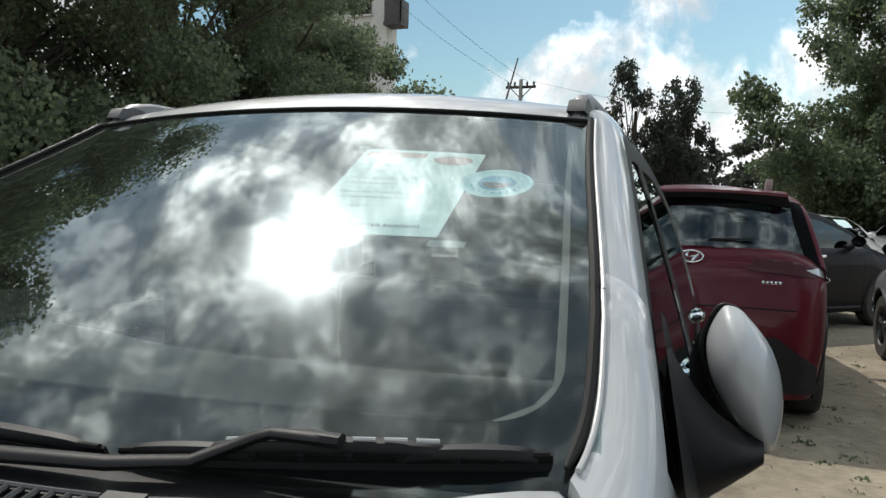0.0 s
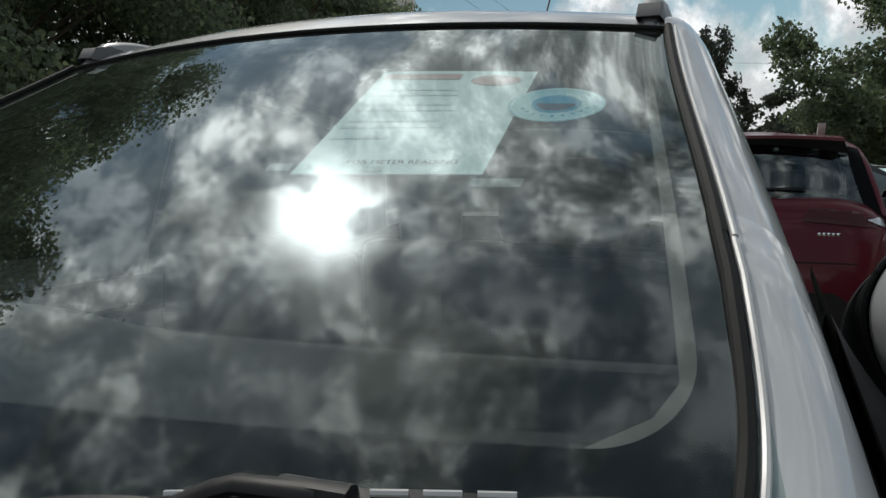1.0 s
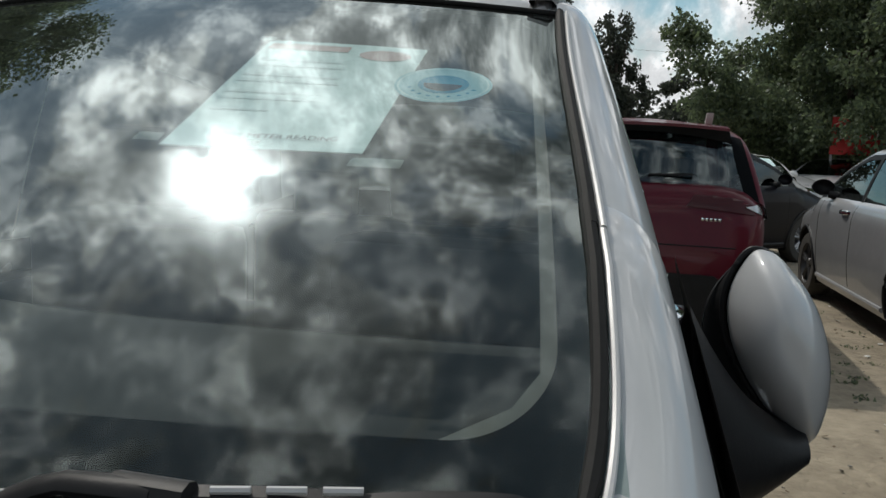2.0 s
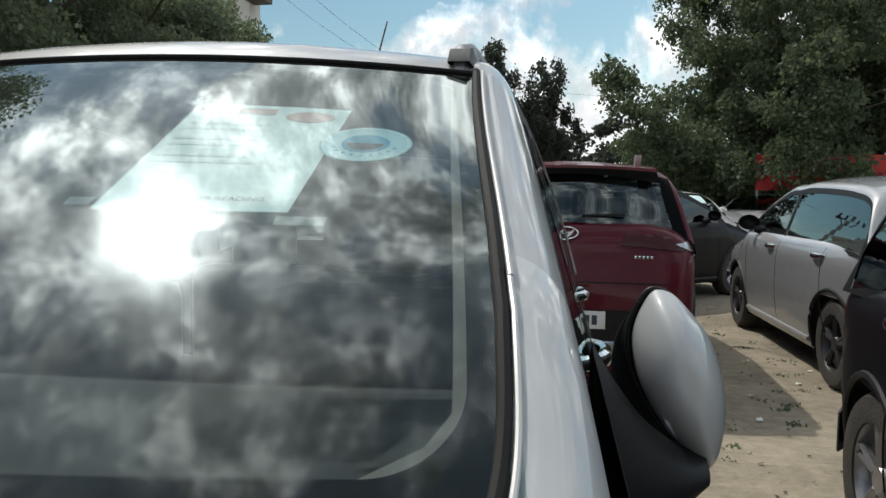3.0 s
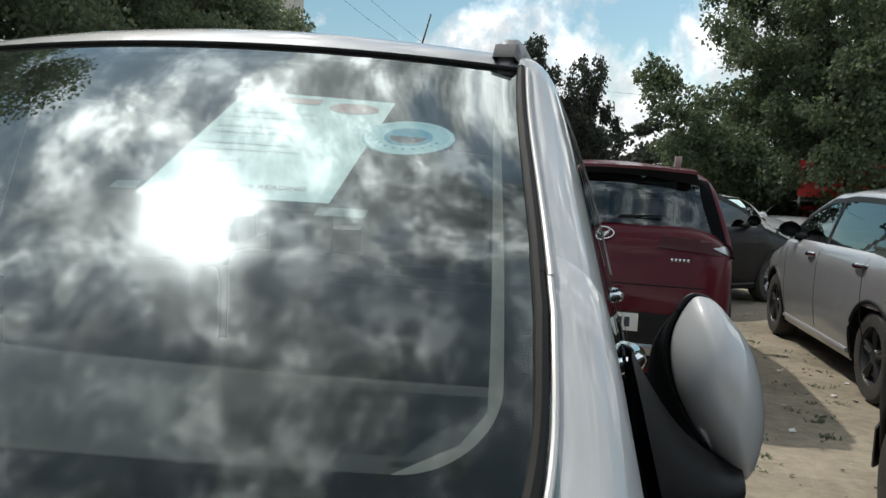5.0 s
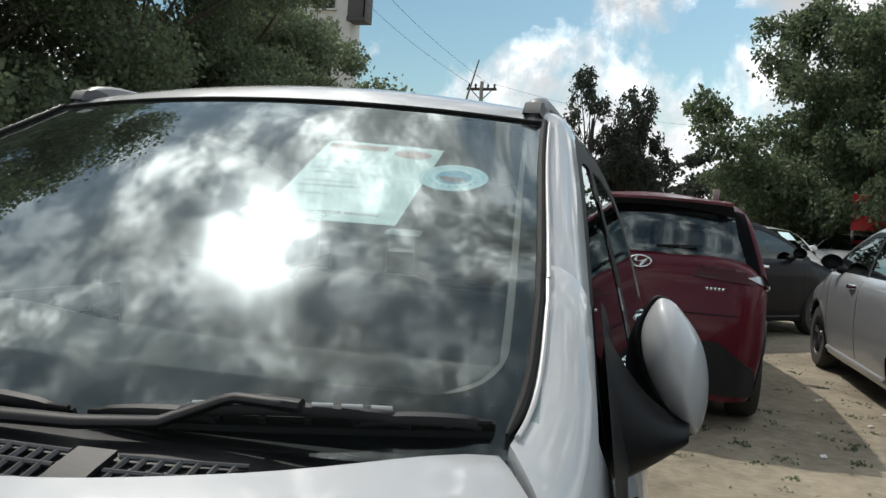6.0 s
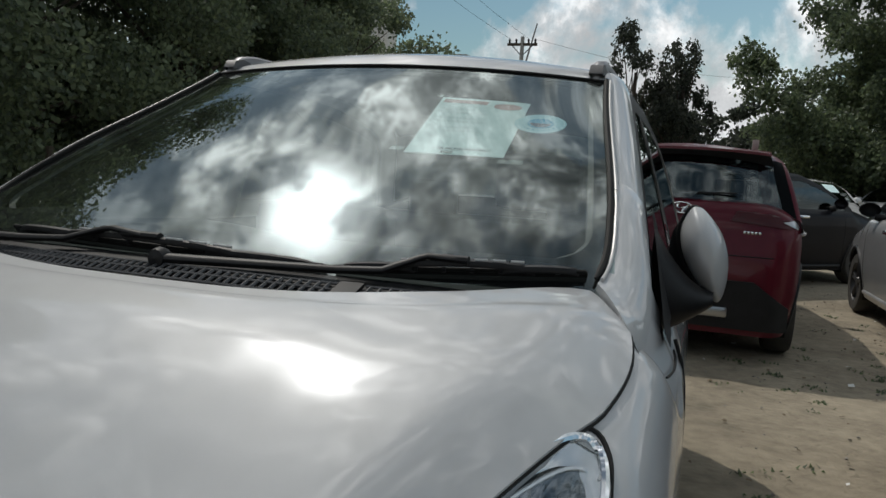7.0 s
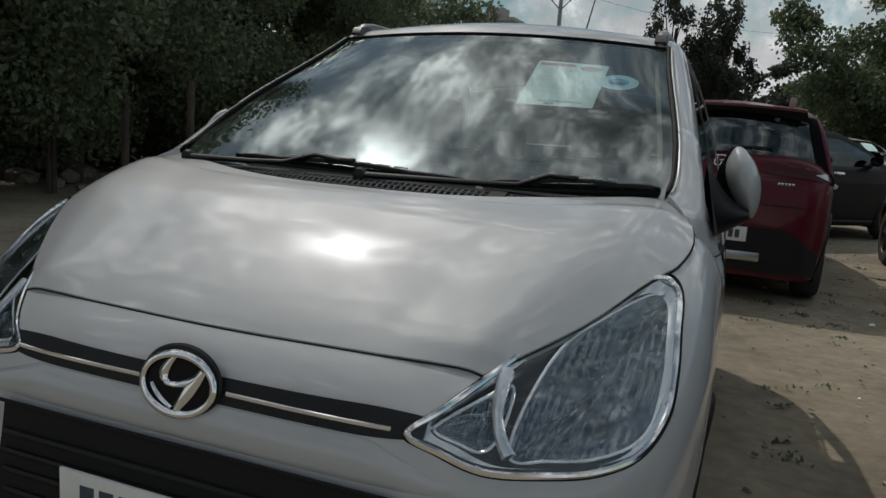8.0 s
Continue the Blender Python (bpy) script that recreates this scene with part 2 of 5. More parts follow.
def tube(path, r, seg=8, flat=1.0, closed=False):
    """A tube along a path. r: one radius or one for each point."""
    pts = [Vector(p) for p in path]
    n = len(pts)
    rs = r if isinstance(r, (list, tuple)) else [r] * n
    verts, faces = [], []
    for i, p in enumerate(pts):
        a = pts[(i - 1) % n] if closed or i else pts[0]
        b = pts[(i + 1) % n] if closed or i < n - 1 else pts[-1]
        t = (b - a).normalized()
        up = Vector((0, 0, 1)) if abs(t.z) < 0.9 else Vector((0, 1, 0))
        u = t.cross(up).normalized()
        w = u.cross(t)
        for k in range(seg):
            q = 2 * math.pi * k / seg
            verts.append(p + (u * math.cos(q) + w * math.sin(q) * flat) * rs[i])
    for i in range(n if closed else n - 1):
        for k in range(seg):
            a, b = i * seg + k, i * seg + (k + 1) % seg
            c, d = ((i + 1) % n) * seg + (k + 1) % seg, ((i + 1) % n) * seg + k
            faces.append((a, b, c, d))
    if not closed:
        faces.append(tuple(reversed(range(seg))))
        faces.append(tuple((n - 1) * seg + k for k in range(seg)))
    return verts, faces


def box(x0, x1, y0, y1, z0, z1, bevel=0.0):
    bm = bmesh.new()
    bmesh.ops.create_cube(bm, size=1)
    for v in bm.verts:
        v.co = Vector(((x0 + x1) / 2 + v.co.x * (x1 - x0), (y0 + y1) / 2 + v.co.y * (y1 - y0), (z0 + z1) / 2 + v.co.z * (z1 - z0)))
    if bevel:
        bmesh.ops.bevel(bm, geom=list(bm.edges), offset=bevel, segments=2, affect="EDGES", profile=0.6)
    bm.verts.index_update()
    out = [tuple(v.co) for v in bm.verts], [tuple(v.index for v in f.verts) for f in bm.faces]
    bm.free()
    return out


def lathe(profile, seg=32, axis="x"):
    """Turns (radius, along) pairs round an axis."""
    verts, faces = [], []
    n = len(profile)
    for k in range(seg):
        q = 2 * math.pi * k / seg
        for r, a in profile:
            c, s = r * math.cos(q), r * math.sin(q)
            verts.append((a, c, s) if axis == "x" else (c, a, s) if axis == "y" else (c, s, a))
    for k in range(seg):
        for i in range(n - 1):
            a, b = k * n + i, k * n + i + 1
            c, d = ((k + 1) % seg) * n + i + 1, ((k + 1) % seg) * n + i
            faces.append((a, b, c, d))
    return verts, faces


def pchip(knots):
    """A smooth curve through (t, value) knots that does not overshoot."""
    t, v = np.array([k[0] for k in knots], float), np.array([k[1] for k in knots], float)
    h, d = np.diff(t), np.diff(v) / np.diff(t)
    s = np.zeros(len(t))
    s[0], s[-1] = d[0], d[-1]
    for i in range(1, len(t) - 1):
        if d[i - 1] * d[i] > 0:
            w1, w2 = 2 * h[i] + h[i - 1], h[i] + 2 * h[i - 1]
            s[i] = (w1 + w2) / (w1 / d[i - 1] + w2 / d[i])

    def at(x):
        x = min(max(x, t[0]), t[-1])
        i = min(int(np.searchsorted(t, x, side="right")) - 1, len(t) - 2)
        u = (x - t[i]) / h[i]
        return float((2 * u**3 - 3 * u**2 + 1) * v[i] + (u**3 - 2 * u**2 + u) * h[i] * s[i] + (3 * u**2 - 2 * u**3) * v[i + 1] + (u**3 - u**2) * h[i] * s[i + 1])

    return at


def inside(x, y, poly):
    hit = False
    for (x0, y0), (x1, y1) in zip(poly, poly[1:] + poly[:1]):
        if (y0 > y) != (y1 > y) and x < (x1 - x0) * (y - y0) / (y1 - y0) + x0:
            hit = not hit
    return hit


def smooth_loop(pts, n=64):
    """A closed smooth line through points (Catmull-Rom)."""
    pts = [Vector(p) for p in pts]
    k = len(pts)
    out = []
    for i in range(k):
        p0, p1, p2, p3 = pts[i - 1], pts[i], pts[(i + 1) % k], pts[(i + 2) % k]
        for j in range(n // k):
            u = j / (n // k)
            out.append(0.5 * (2 * p1 + (p2 - p0) * u + (2 * p0 - 5 * p1 + 4 * p2 - p3) * u * u + (3 * p1 - p0 - 3 * p2 + p3) * u**3))
    return out


# ---------------------------------------------------------------- a car's shape


class Shape:
    """Lower body: rounded sections along y from the front bumper (0) to the rear. Upper body: one profile, tilted sides."""

    def __init__(self, length, top, plan, belt_mid, roof, screen, back, wheels, radius, expo, half_glass, side, sill=0.2):
        self.length, self.top, self.plan, self.zb = length, pchip(top), pchip(plan), belt_mid
        self.roof, self.screen, self.back = pchip(roof), screen, back       # profile; (base, top) of each screen along y
        self.wheels, self.radius, self.expo = wheels, radius, pchip(expo)
        self.half_glass, self.side = pchip(half_glass), side                # half width of glass by height; ((z, x), (z, x)) of the tilted side
        self.sill = sill

    def top_z(self, x, y):
        h, n = self.top(y) - self.zb, self.expo(y)
        q = min(abs(x) / self.plan(y), 1.0)
        return self.zb + h * (1 - q**n) ** (1 / n)

    def side_x(self, y, z):
        X = self.plan(y)
        if z <= self.zb:
            q = (self.zb - z) / (self.zb - self.sill)
            return X * (1 - 0.07 * q * q)
        n = self.expo(y)
        q = min((z - self.zb) / (self.top(y) - self.zb), 1.0)
        return X * (1 - q**n) ** (1 / n)

    def front_y(self, x, z, rear=False):
        """Where the nose (or tail) stands at x and z."""
        lo, hi = (0.0, self.length / 2) if not rear else (self.length, self.length / 2)
        for _ in range(40):
            mid = (lo + hi) / 2
            n = self.expo(mid)
            zz = max(z - self.zb, 0.0)
            f = (abs(x) / self.plan(mid)) ** n + (zz / max(self.top(mid) - self.zb, 1e-3)) ** n
            if f > 1:
                lo = mid
            else:
                hi = mid
        return (lo + hi) / 2

    def crown(self, y):
        a = min(max((y - self.screen[0] - 0.3) / 0.5, 0), 1)
        b = min(max((y - self.screen[1]) / 0.3, 0), 1)
        return 0.08 * a * a * (3 - 2 * a) + 0.10 * b * b * (3 - 2 * b)

    def bow(self, y):
        a = min(max((y - self.screen[1]) / (self.back[0] - self.screen[1]), 0), 1)
        return 0.17 * (1 - a) - 0.14 * a

    def upper(self, x, y):
        """A point of windscreen, roof or back screen: y is where that line crosses the middle."""
        return Vector((x, y + self.bow(y) * x * x, self.roof(y) - self.crown(y) * x * x))

    def tilt_x(self, z):
        (z0, x0), (z1, x1) = self.side
        u = (z - z0) / (z1 - z0)
        return x0 + (x1 - x0) * u + 0.03 * u * (1 - u)


def body_shell(sh, cuts):
    """The lower body, with the faces left out for which a cut says so."""
    ys = sorted({round(v, 4) for v in [*np.linspace(0, 0.12, 12) ** 1.0, *np.linspace(0.12, 1.0, 60), *np.linspace(1.0, sh.length - 0.8, 50), *np.linspace(sh.length - 0.8, sh.length - 0.1, 40), *np.linspace(sh.length - 0.1, sh.length, 14)]})
    rows = []
    for y in ys:
        X, h, n = sh.plan(y), sh.top(y) - sh.zb, sh.expo(y)
        half = []
        for k in range(41):
            q = math.pi / 2 * k / 40
            half.append((X * math.sin(q) ** (2 / n), y, sh.zb + h * math.cos(q) ** (2 / n)))
        for k in range(1, 17):
            q = k / 16
            half.append((X * (1 - 0.07 * q * q), y, sh.zb - (sh.zb - sh.sill) * q))
        rows.append([(-x, yy, z) for x, yy, z in reversed(half[1:])] + half)
    v, f = grid(rows)
    k = len(rows[0])
    keep = []
    for g in f:
        c = sum((Vector(v[i]) for i in g), Vector()) / 4
        if not any(cut(abs(c.x), c.y, c.z) for cut in cuts):
            keep.append(g)
    last = len(rows) - 1
    if not any(cut(0.0, 0.0, sh.zb - 0.1) for cut in cuts):
        keep.append(tuple(reversed(range(k))))
    keep.append(tuple(last * k + j for j in range(k)))
    return v, keep


def wheel(parent, x, y, z, r, side, rim_mat, spokes=6):
    """A road wheel under a car; side is +1 or -1 for the way its outer face looks."""
    w = 0.095
    tyre = lathe([(r * 0.63, -w), (r * 0.78, -w * 1.05), (r * 0.93, -w), (r, -w * 0.72), (r, w * 0.72), (r * 0.93, w), (r * 0.78, w * 1.05), (r * 0.64, w * 0.98), (r * 0.62, w * 0.5)], 36)
    t = part("wheel", moved(tyre if side > 0 else mirrored(tyre), Matrix.Translation((x, y, z))), TYRE, parent, "dusty black tyre")
    dish = lathe([(r * 0.635, w * 0.9), (r * 0.61, w * 0.75), (r * 0.58, w * 0.15), (0.03, w * 0.1)], 36)
    pieces = [dish, lathe([(0.0, w * 0.82), (0.05, w * 0.8), (0.065, w * 0.55), (0.065, w * 0.1)], 16)]
    for k in range(spokes):
        a = 2 * math.pi * k / spokes + 0.3
        for off in (-0.13, 0.13):
            c, s = math.cos(a), math.sin(a)
            c2, s2 = math.cos(a + off), math.sin(a + off)
            pieces.append(tube([(w * 0.62, 0.045 * c, 0.045 * s), (w * 0.72, r * 0.62 * c2, r * 0.62 * s2)], [0.022, 0.016], 6))
    rim = join(*pieces)
    part("rim", moved(rim if side > 0 else mirrored(rim), Matrix.Translation((x, y, z))), rim_mat, t, "alloy rim")
    return t


def greenhouse(sh, car, body_mat, seats=True, glass_mat=GLASS, rear_trim=None, pillar_from=0.0):
    """Screens, roof, pillars and side windows."""
    (s0, s1), (b0, b1) = sh.screen, sh.back
    rows = [*np.linspace(s0, s1, 25), *np.linspace(s1, b0, 31)[1:], *np.linspace(b0, b1, 17)[1:]]
    NT = 20

    def top_row(y):
        zc = sh.roof(y)
        xg = sh.half_glass(zc)
        return [sh.upper(xg * k / NT, y) for k in range(-NT, NT + 1)]

    tops = [top_row(y) for y in rows]
    # the three sheets over the cabin
    for name, a, b, mat, lab in (("windscreen", 0, 24, glass_mat, "reflecting windscreen glass"), ("roof", 24, 54, body_mat, ""), ("rear_window", 54, 70, GLASS_REAR if rear_trim else GLASS_SIDE, "tinted rear glass")):
        ob = part(name, grid(tops[a:b + 1]), mat, car, lab)
        if mat in (GLASS, GLASS_SIDE, GLASS_REAR):
            ob.visible_shadow = False
    # pillars and side windows
    zbelt = sh.side[0][0]
    for sgn in (1, -1):
        edge, glass_rows = [], []
        for y, row in zip(rows, tops):
            e = row[-1]
            drop = 0.05
            z1 = e.z - drop
            y1 = e.y
            outer = Vector((sh.tilt_x(z1), y1, z1))
            ctrl = Vector((sh.tilt_x(e.z) - 0.004, y1, e.z - 0.004))
            arc = [e * (1 - u) ** 2 + ctrl * 2 * u * (1 - u) + outer * u * u for u in np.linspace(0, 1, 7)]
            edge.append(arc)
            low = min(zbelt - 0.07, z1 - 0.01)
            col = [Vector((sh.tilt_x(z), y1, z)) for z in np.linspace(z1, low, 12)]
            glass_rows.append(col)
        start = sum(1 for y in rows if y < pillar_from)
        chunks = [(edge[start:55], body_mat), (edge[54:], body_mat)]
        if rear_trim:
            chunks = [(edge[start:55], body_mat), ([arc[:4] for arc in edge[54:]], rear_trim), ([arc[3:] for arc in edge[54:]], body_mat)]
        for chunk, mat in chunks:
            pair = grid(chunk)
            part("roof_side", pair if sgn > 0 else mirrored(pair), mat, car)
        # black frame behind the panes, then panes
        first = next(i for i, c in enumerate(glass_rows) if c[0].z - zbelt > 0.05)
        last = max(i for i, c in enumerate(glass_rows) if c[0].z - zbelt > 0.03)
        mid = sh.wheels[0] + (sh.wheels[1] - sh.wheels[0]) * 0.53
        # frame strips: top edge, posts
        strips = []
        for i in range(len(glass_rows) - 1):
            a, b = glass_rows[i], glass_rows[i + 1]
            ym = (a[0].y + b[0].y) / 2
            post = abs(ym - mid) < 0.05 or i < first + 1 or i >= last - 2
            rng = range(11) if post else (0, 10)
            for j in rng:
                strips.append(([a[j], a[j + 1], b[j + 1], b[j]], [(0, 1, 2, 3)]))
        pair = join(*strips)
        part("window_frame", pair if sgn > 0 else mirrored(pair), BLACK, car, "black window surround")
        groups = {"front": [], "rear": []}
        for i in range(first + 1, last - 2):
            a, b = glass_rows[i], glass_rows[i + 1]
            ym = (a[0].y + b[0].y) / 2
            if abs(ym - mid) < 0.05:
                continue
            for j in range(1, 10):
                off = Vector((0.004, 0, 0))
                groups["front" if ym < mid else "rear"].append(([a[j] - off, a[j + 1] - off, b[j + 1] - off, b[j] - off], [(0, 1, 2, 3)]))
        for g in groups.values():
            if g:
                pair = join(*g)
                ob = part("side_window", pair if sgn > 0 else mirrored(pair), GLASS_SIDE, car, "tinted side glass")
                ob.visible_shadow = False
    if seats:
        for x in (-0.34, 0.34):
            part("seat", join(box(x - 0.23, x + 0.23, mid - 0.1, mid + 0.05, 0.5, 1.08, 0.05), box(x - 0.13, x + 0.13, mid - 0.04, mid + 0.05, 1.1, 1.27, 0.04)), CABIN, car, "dark seat")
        yb = b1 - 0.55
        part("rear_seat", join(box(-0.55, 0.55, yb, yb + 0.14, 0.5, 1.02, 0.05), box(-0.42, -0.2, yb + 0.04, yb + 0.12, 1.0, 1.16, 0.03), box(0.2, 0.42, yb + 0.04, yb + 0.12, 1.0, 1.16, 0.03)), CABIN, car, "dark seat")


def seam(sh, car, pts, r=0.0035):
    part("shut_line", tube(pts, r, 6), GAP, car)


def side_seams(sh, car, top=0.93):
    """Shut lines of the doors, on both sides."""
    w0, w1 = sh.wheels
    mid = w0 + (w1 - w0) * 0.53
    for sgn in (1, -1):
        for y, slope in ((w0 + 0.42, 0.0), (mid, 0.02), (w1 - 0.18, 0.0)):
            pts = []
            for z in np.linspace(0.3, top, 16):
                yy = y + slope * z + (0.25 * max(0.0, 0.62 - z) if y > mid + 0.1 else 0)
                pts.append((sgn * (sh.side_x(yy, z) - 0.001), yy, z))
            seam(sh, car, pts)


def door_handles(sh, car, z=0.86, mat=CHROME, back=0.0):
    w0, w1 = sh.wheels
    mid = w0 + (w1 - w0) * 0.53
    for sgn in (1, -1):
        for y in (mid - 0.16 + back, w1 - 0.24 + back):
            pts = []
            for k in range(9):
                u = k / 8
                yy = y + 0.19 * (u - 0.5)
                pts.append((sgn * (sh.side_x(yy, z) + 0.038 * math.sin(math.pi * u) ** 0.5 - 0.004), yy, z))
            part("door_handle", tube(pts, [0.012, 0.014, 0.015, 0.016, 0.016, 0.016, 0.015, 0.014, 0.012], 8, 1.25), mat, car, "bright door handle")


def arch_cut(sh, r):
    return lambda x, y, z: x > 0.45 and any((y - w) ** 2 + (z - sh.radius) ** 2 < r * r for w in sh.wheels)


def wheels_of(sh, car, rim_mat, spokes=6):
    for y in sh.wheels:
        for sgn in (1, -1):
            wheel(car, sgn * (sh.plan(y) - 0.115), y, sh.radius, sh.radius, sgn, rim_mat, spokes)
            ring = [(sgn * (sh.side_x(y + (sh.radius + 0.055) * math.cos(a), sh.radius + (sh.radius + 0.055) * math.sin(a)) + 0.002), y + (sh.radius + 0.055) * math.cos(a), sh.radius + (sh.radius + 0.055) * math.sin(a)) for a in np.linspace(-0.25, math.pi + 0.25, 24)]
            part("wheel_arch", tube(ring, 0.014, 8), BLACK, car)
            well = []
            for a in np.linspace(-0.4, math.pi + 0.4, 20):
                rr = sh.radius + 0.055
                yy, zz = y + rr * math.cos(a), sh.radius + rr * math.sin(a)
                well.append([(sgn * xx, yy, zz) for xx in (0.42, sh.side_x(yy, max(zz, 0.25)) - 0.004)])
            part("wheel_well", grid(well), RUBBER, car)
    y0, y1 = sh.wheels
    part("underbody", box(-0.7, 0.7, 0.15, sh.length - 0.2, sh.sill + 0.0, sh.sill + 0.12, 0.02), RUBBER, car)
    part("cabin_floor", box(-0.66, 0.66, sh.screen[0] + 0.1, sh.length - 0.35, 0.34, 0.4), CABIN, car)


def roof_rails(sh, car, mat, y0, y1, x=0.532, h=0.02):
    """Roof rails that rise from a wedge at each end and stand on feet."""
    for sgn in (1, -1):
        rows = []
        for u in np.linspace(0, 1, 49):
            y = y0 + (y1 - y0) * u
            p = sh.upper(x, y)
            end = min(u, 1 - u) * (y1 - y0)
            rise = min(1.0, end / 0.055) ** 0.55
            w, top, low = 0.010 + 0.006 * rise, h * rise + 0.006, 0.004 if 0.12 < end else -0.016
            ring = [(-w, low), (-w, top - 0.006), (-w * 0.55, top), (w * 0.55, top), (w, top - 0.008), (w, low)]
            rows.append([(sgn * (p.x + a), p.y, p.z + b) for a, b in ring + ring[:1]])
        caps = [tuple(range(6)), tuple(48 * 7 + k for k in reversed(range(6)))]
        v, f = grid(rows)
        rail = part("roof_rail", (v, f + caps), mat, car, "grey roof rail", angle=50)
        p = sh.upper(x, y0 + 0.055)
        wedge = [[(sgn * (p.x + a), y0 + dy + p.y - (y0 + 0.055), p.z + b) for a, b in ((-0.019, -0.012), (-0.017, t), (0.015, t), (0.020, -0.016))] for dy, t in ((0.0, -0.010), (0.014, 0.011), (0.05, 0.019), (0.085, 0.015), (0.10, -0.004))]
        part("rail_foot", grid(wedge), GREY_PLASTIC, rail, "dark rail foot", angle=50)


def mirrors(sh, car, body_mat, y=1.42, z=1.06, x=0.76):
    """Door mirrors on black feet, with a painted cap."""
    for sgn in (1, -1):
        cap, foot = [], []
        for i in range(13):
            v = i / 12
            row = []
            for j in range(17):
                a = math.pi * j / 16
                rr = math.sin(math.pi * v) ** 0.55
                row.append((sgn * (x + 0.105 + 0.1 * (v - 0.5) * 2 * 0.99), y - 0.075 * math.sin(a) * rr, z + 0.07 * math.cos(a) * rr))
            cap.append(row)
        pair = grid(cap)
        part("mirror", pair if sgn < 0 else flip(pair), body_mat, car, "painted mirror housing")
        part("mirror_foot", tube([(sgn * (x - 0.05), y + 0.03, z - 0.08), (sgn * (x + 0.06), y + 0.01, z - 0.06)], [0.05, 0.03], 10), BLACK, car, "black mirror foot")

# ---------------------------------------------------------------- the white hatchback
HERO = Shape(
    3.765,
    [(0, 0.62), (0.02, 0.70), (0.05, 0.77), (0.10, 0.806), (0.2, 0.834), (0.3, 0.853), (0.4, 0.871), (0.5, 0.8915), (0.6, 0.914), (0.7, 0.941), (0.8, 0.984), (0.88, 1.0235), (1.0, 1.058), (3.0, 1.06), (3.5, 1.10), (3.62, 1.08), (3.7, 0.95), (3.765, 0.7)],
    [(0, 0.42), (0.03, 0.52), (0.08, 0.6), (0.2, 0.69), (0.35, 0.74), (0.6, 0.765), (0.9, 0.783), (1.5, 0.80), (2.8, 0.80), (3.4, 0.77), (3.65, 0.70), (3.765, 0.5)],
    0.62,
    [(0.96, 1.033), (1.36, 1.251), (1.76, 1.468), (1.83, 1.503), (1.92, 1.526), (2.06, 1.54), (2.45, 1.54), (3.0, 1.49), (3.25, 1.43), (3.55, 1.10)],
    (0.96, 1.76), (3.25, 3.55), (0.90, 3.22), 0.30,
    [(0, 2.6), (0.2, 3), (0.45, 3.5), (0.7, 5.0), (0.85, 5.6), (1.0, 6.5), (1.15, 6.0), (1.4, 5), (3.0, 4), (3.765, 4)],
    [(1.0, 0.685), (1.055, 0.675), (1.436, 0.565), (1.47, 0.557), (1.53, 0.548)],
    ((0.96, 0.751), (1.436, 0.600)))

LAMP_EDGE = [(0.399, 0.764), (0.453, 0.748), (0.521, 0.731), (0.603, 0.726), (0.663, 0.722), (0.703, 0.727), (0.722, 0.751), (0.72, 0.791), (0.712, 0.834), (0.70, 0.885), (0.665, 0.905), (0.597, 0.885), (0.53, 0.852), (0.473, 0.815), (0.436, 0.79)]


def on_nose(sh, x, z, out=0.0, rear=False):
    y = sh.front_y(x, z, rear)
    return Vector((x, y + (out if rear else -out), z))


def fan_patch(loop, centre, rings=6, place=None):
    """A sheet inside a closed loop of (x, z), drawn in rings towards its centre; place maps (x, z, ring share) to a point."""
    n = len(loop)
    verts, faces = [], []
    for r in range(rings):
        u = r / rings
        for x, z in loop:
            verts.append(place(x + (centre[0] - x) * u, z + (centre[1] - z) * u, u))
    verts.append(place(centre[0], centre[1], 1.0))
    for r in range(rings - 1):
        for i in range(n):
            j = (i + 1) % n
            faces.append((r * n + i, r * n + j, (r + 1) * n + j, (r + 1) * n + i))
    for i in range(n):
        faces.append(((rings - 1) * n + i, (rings - 1) * n + (i + 1) % n, rings * n))
    return verts, faces


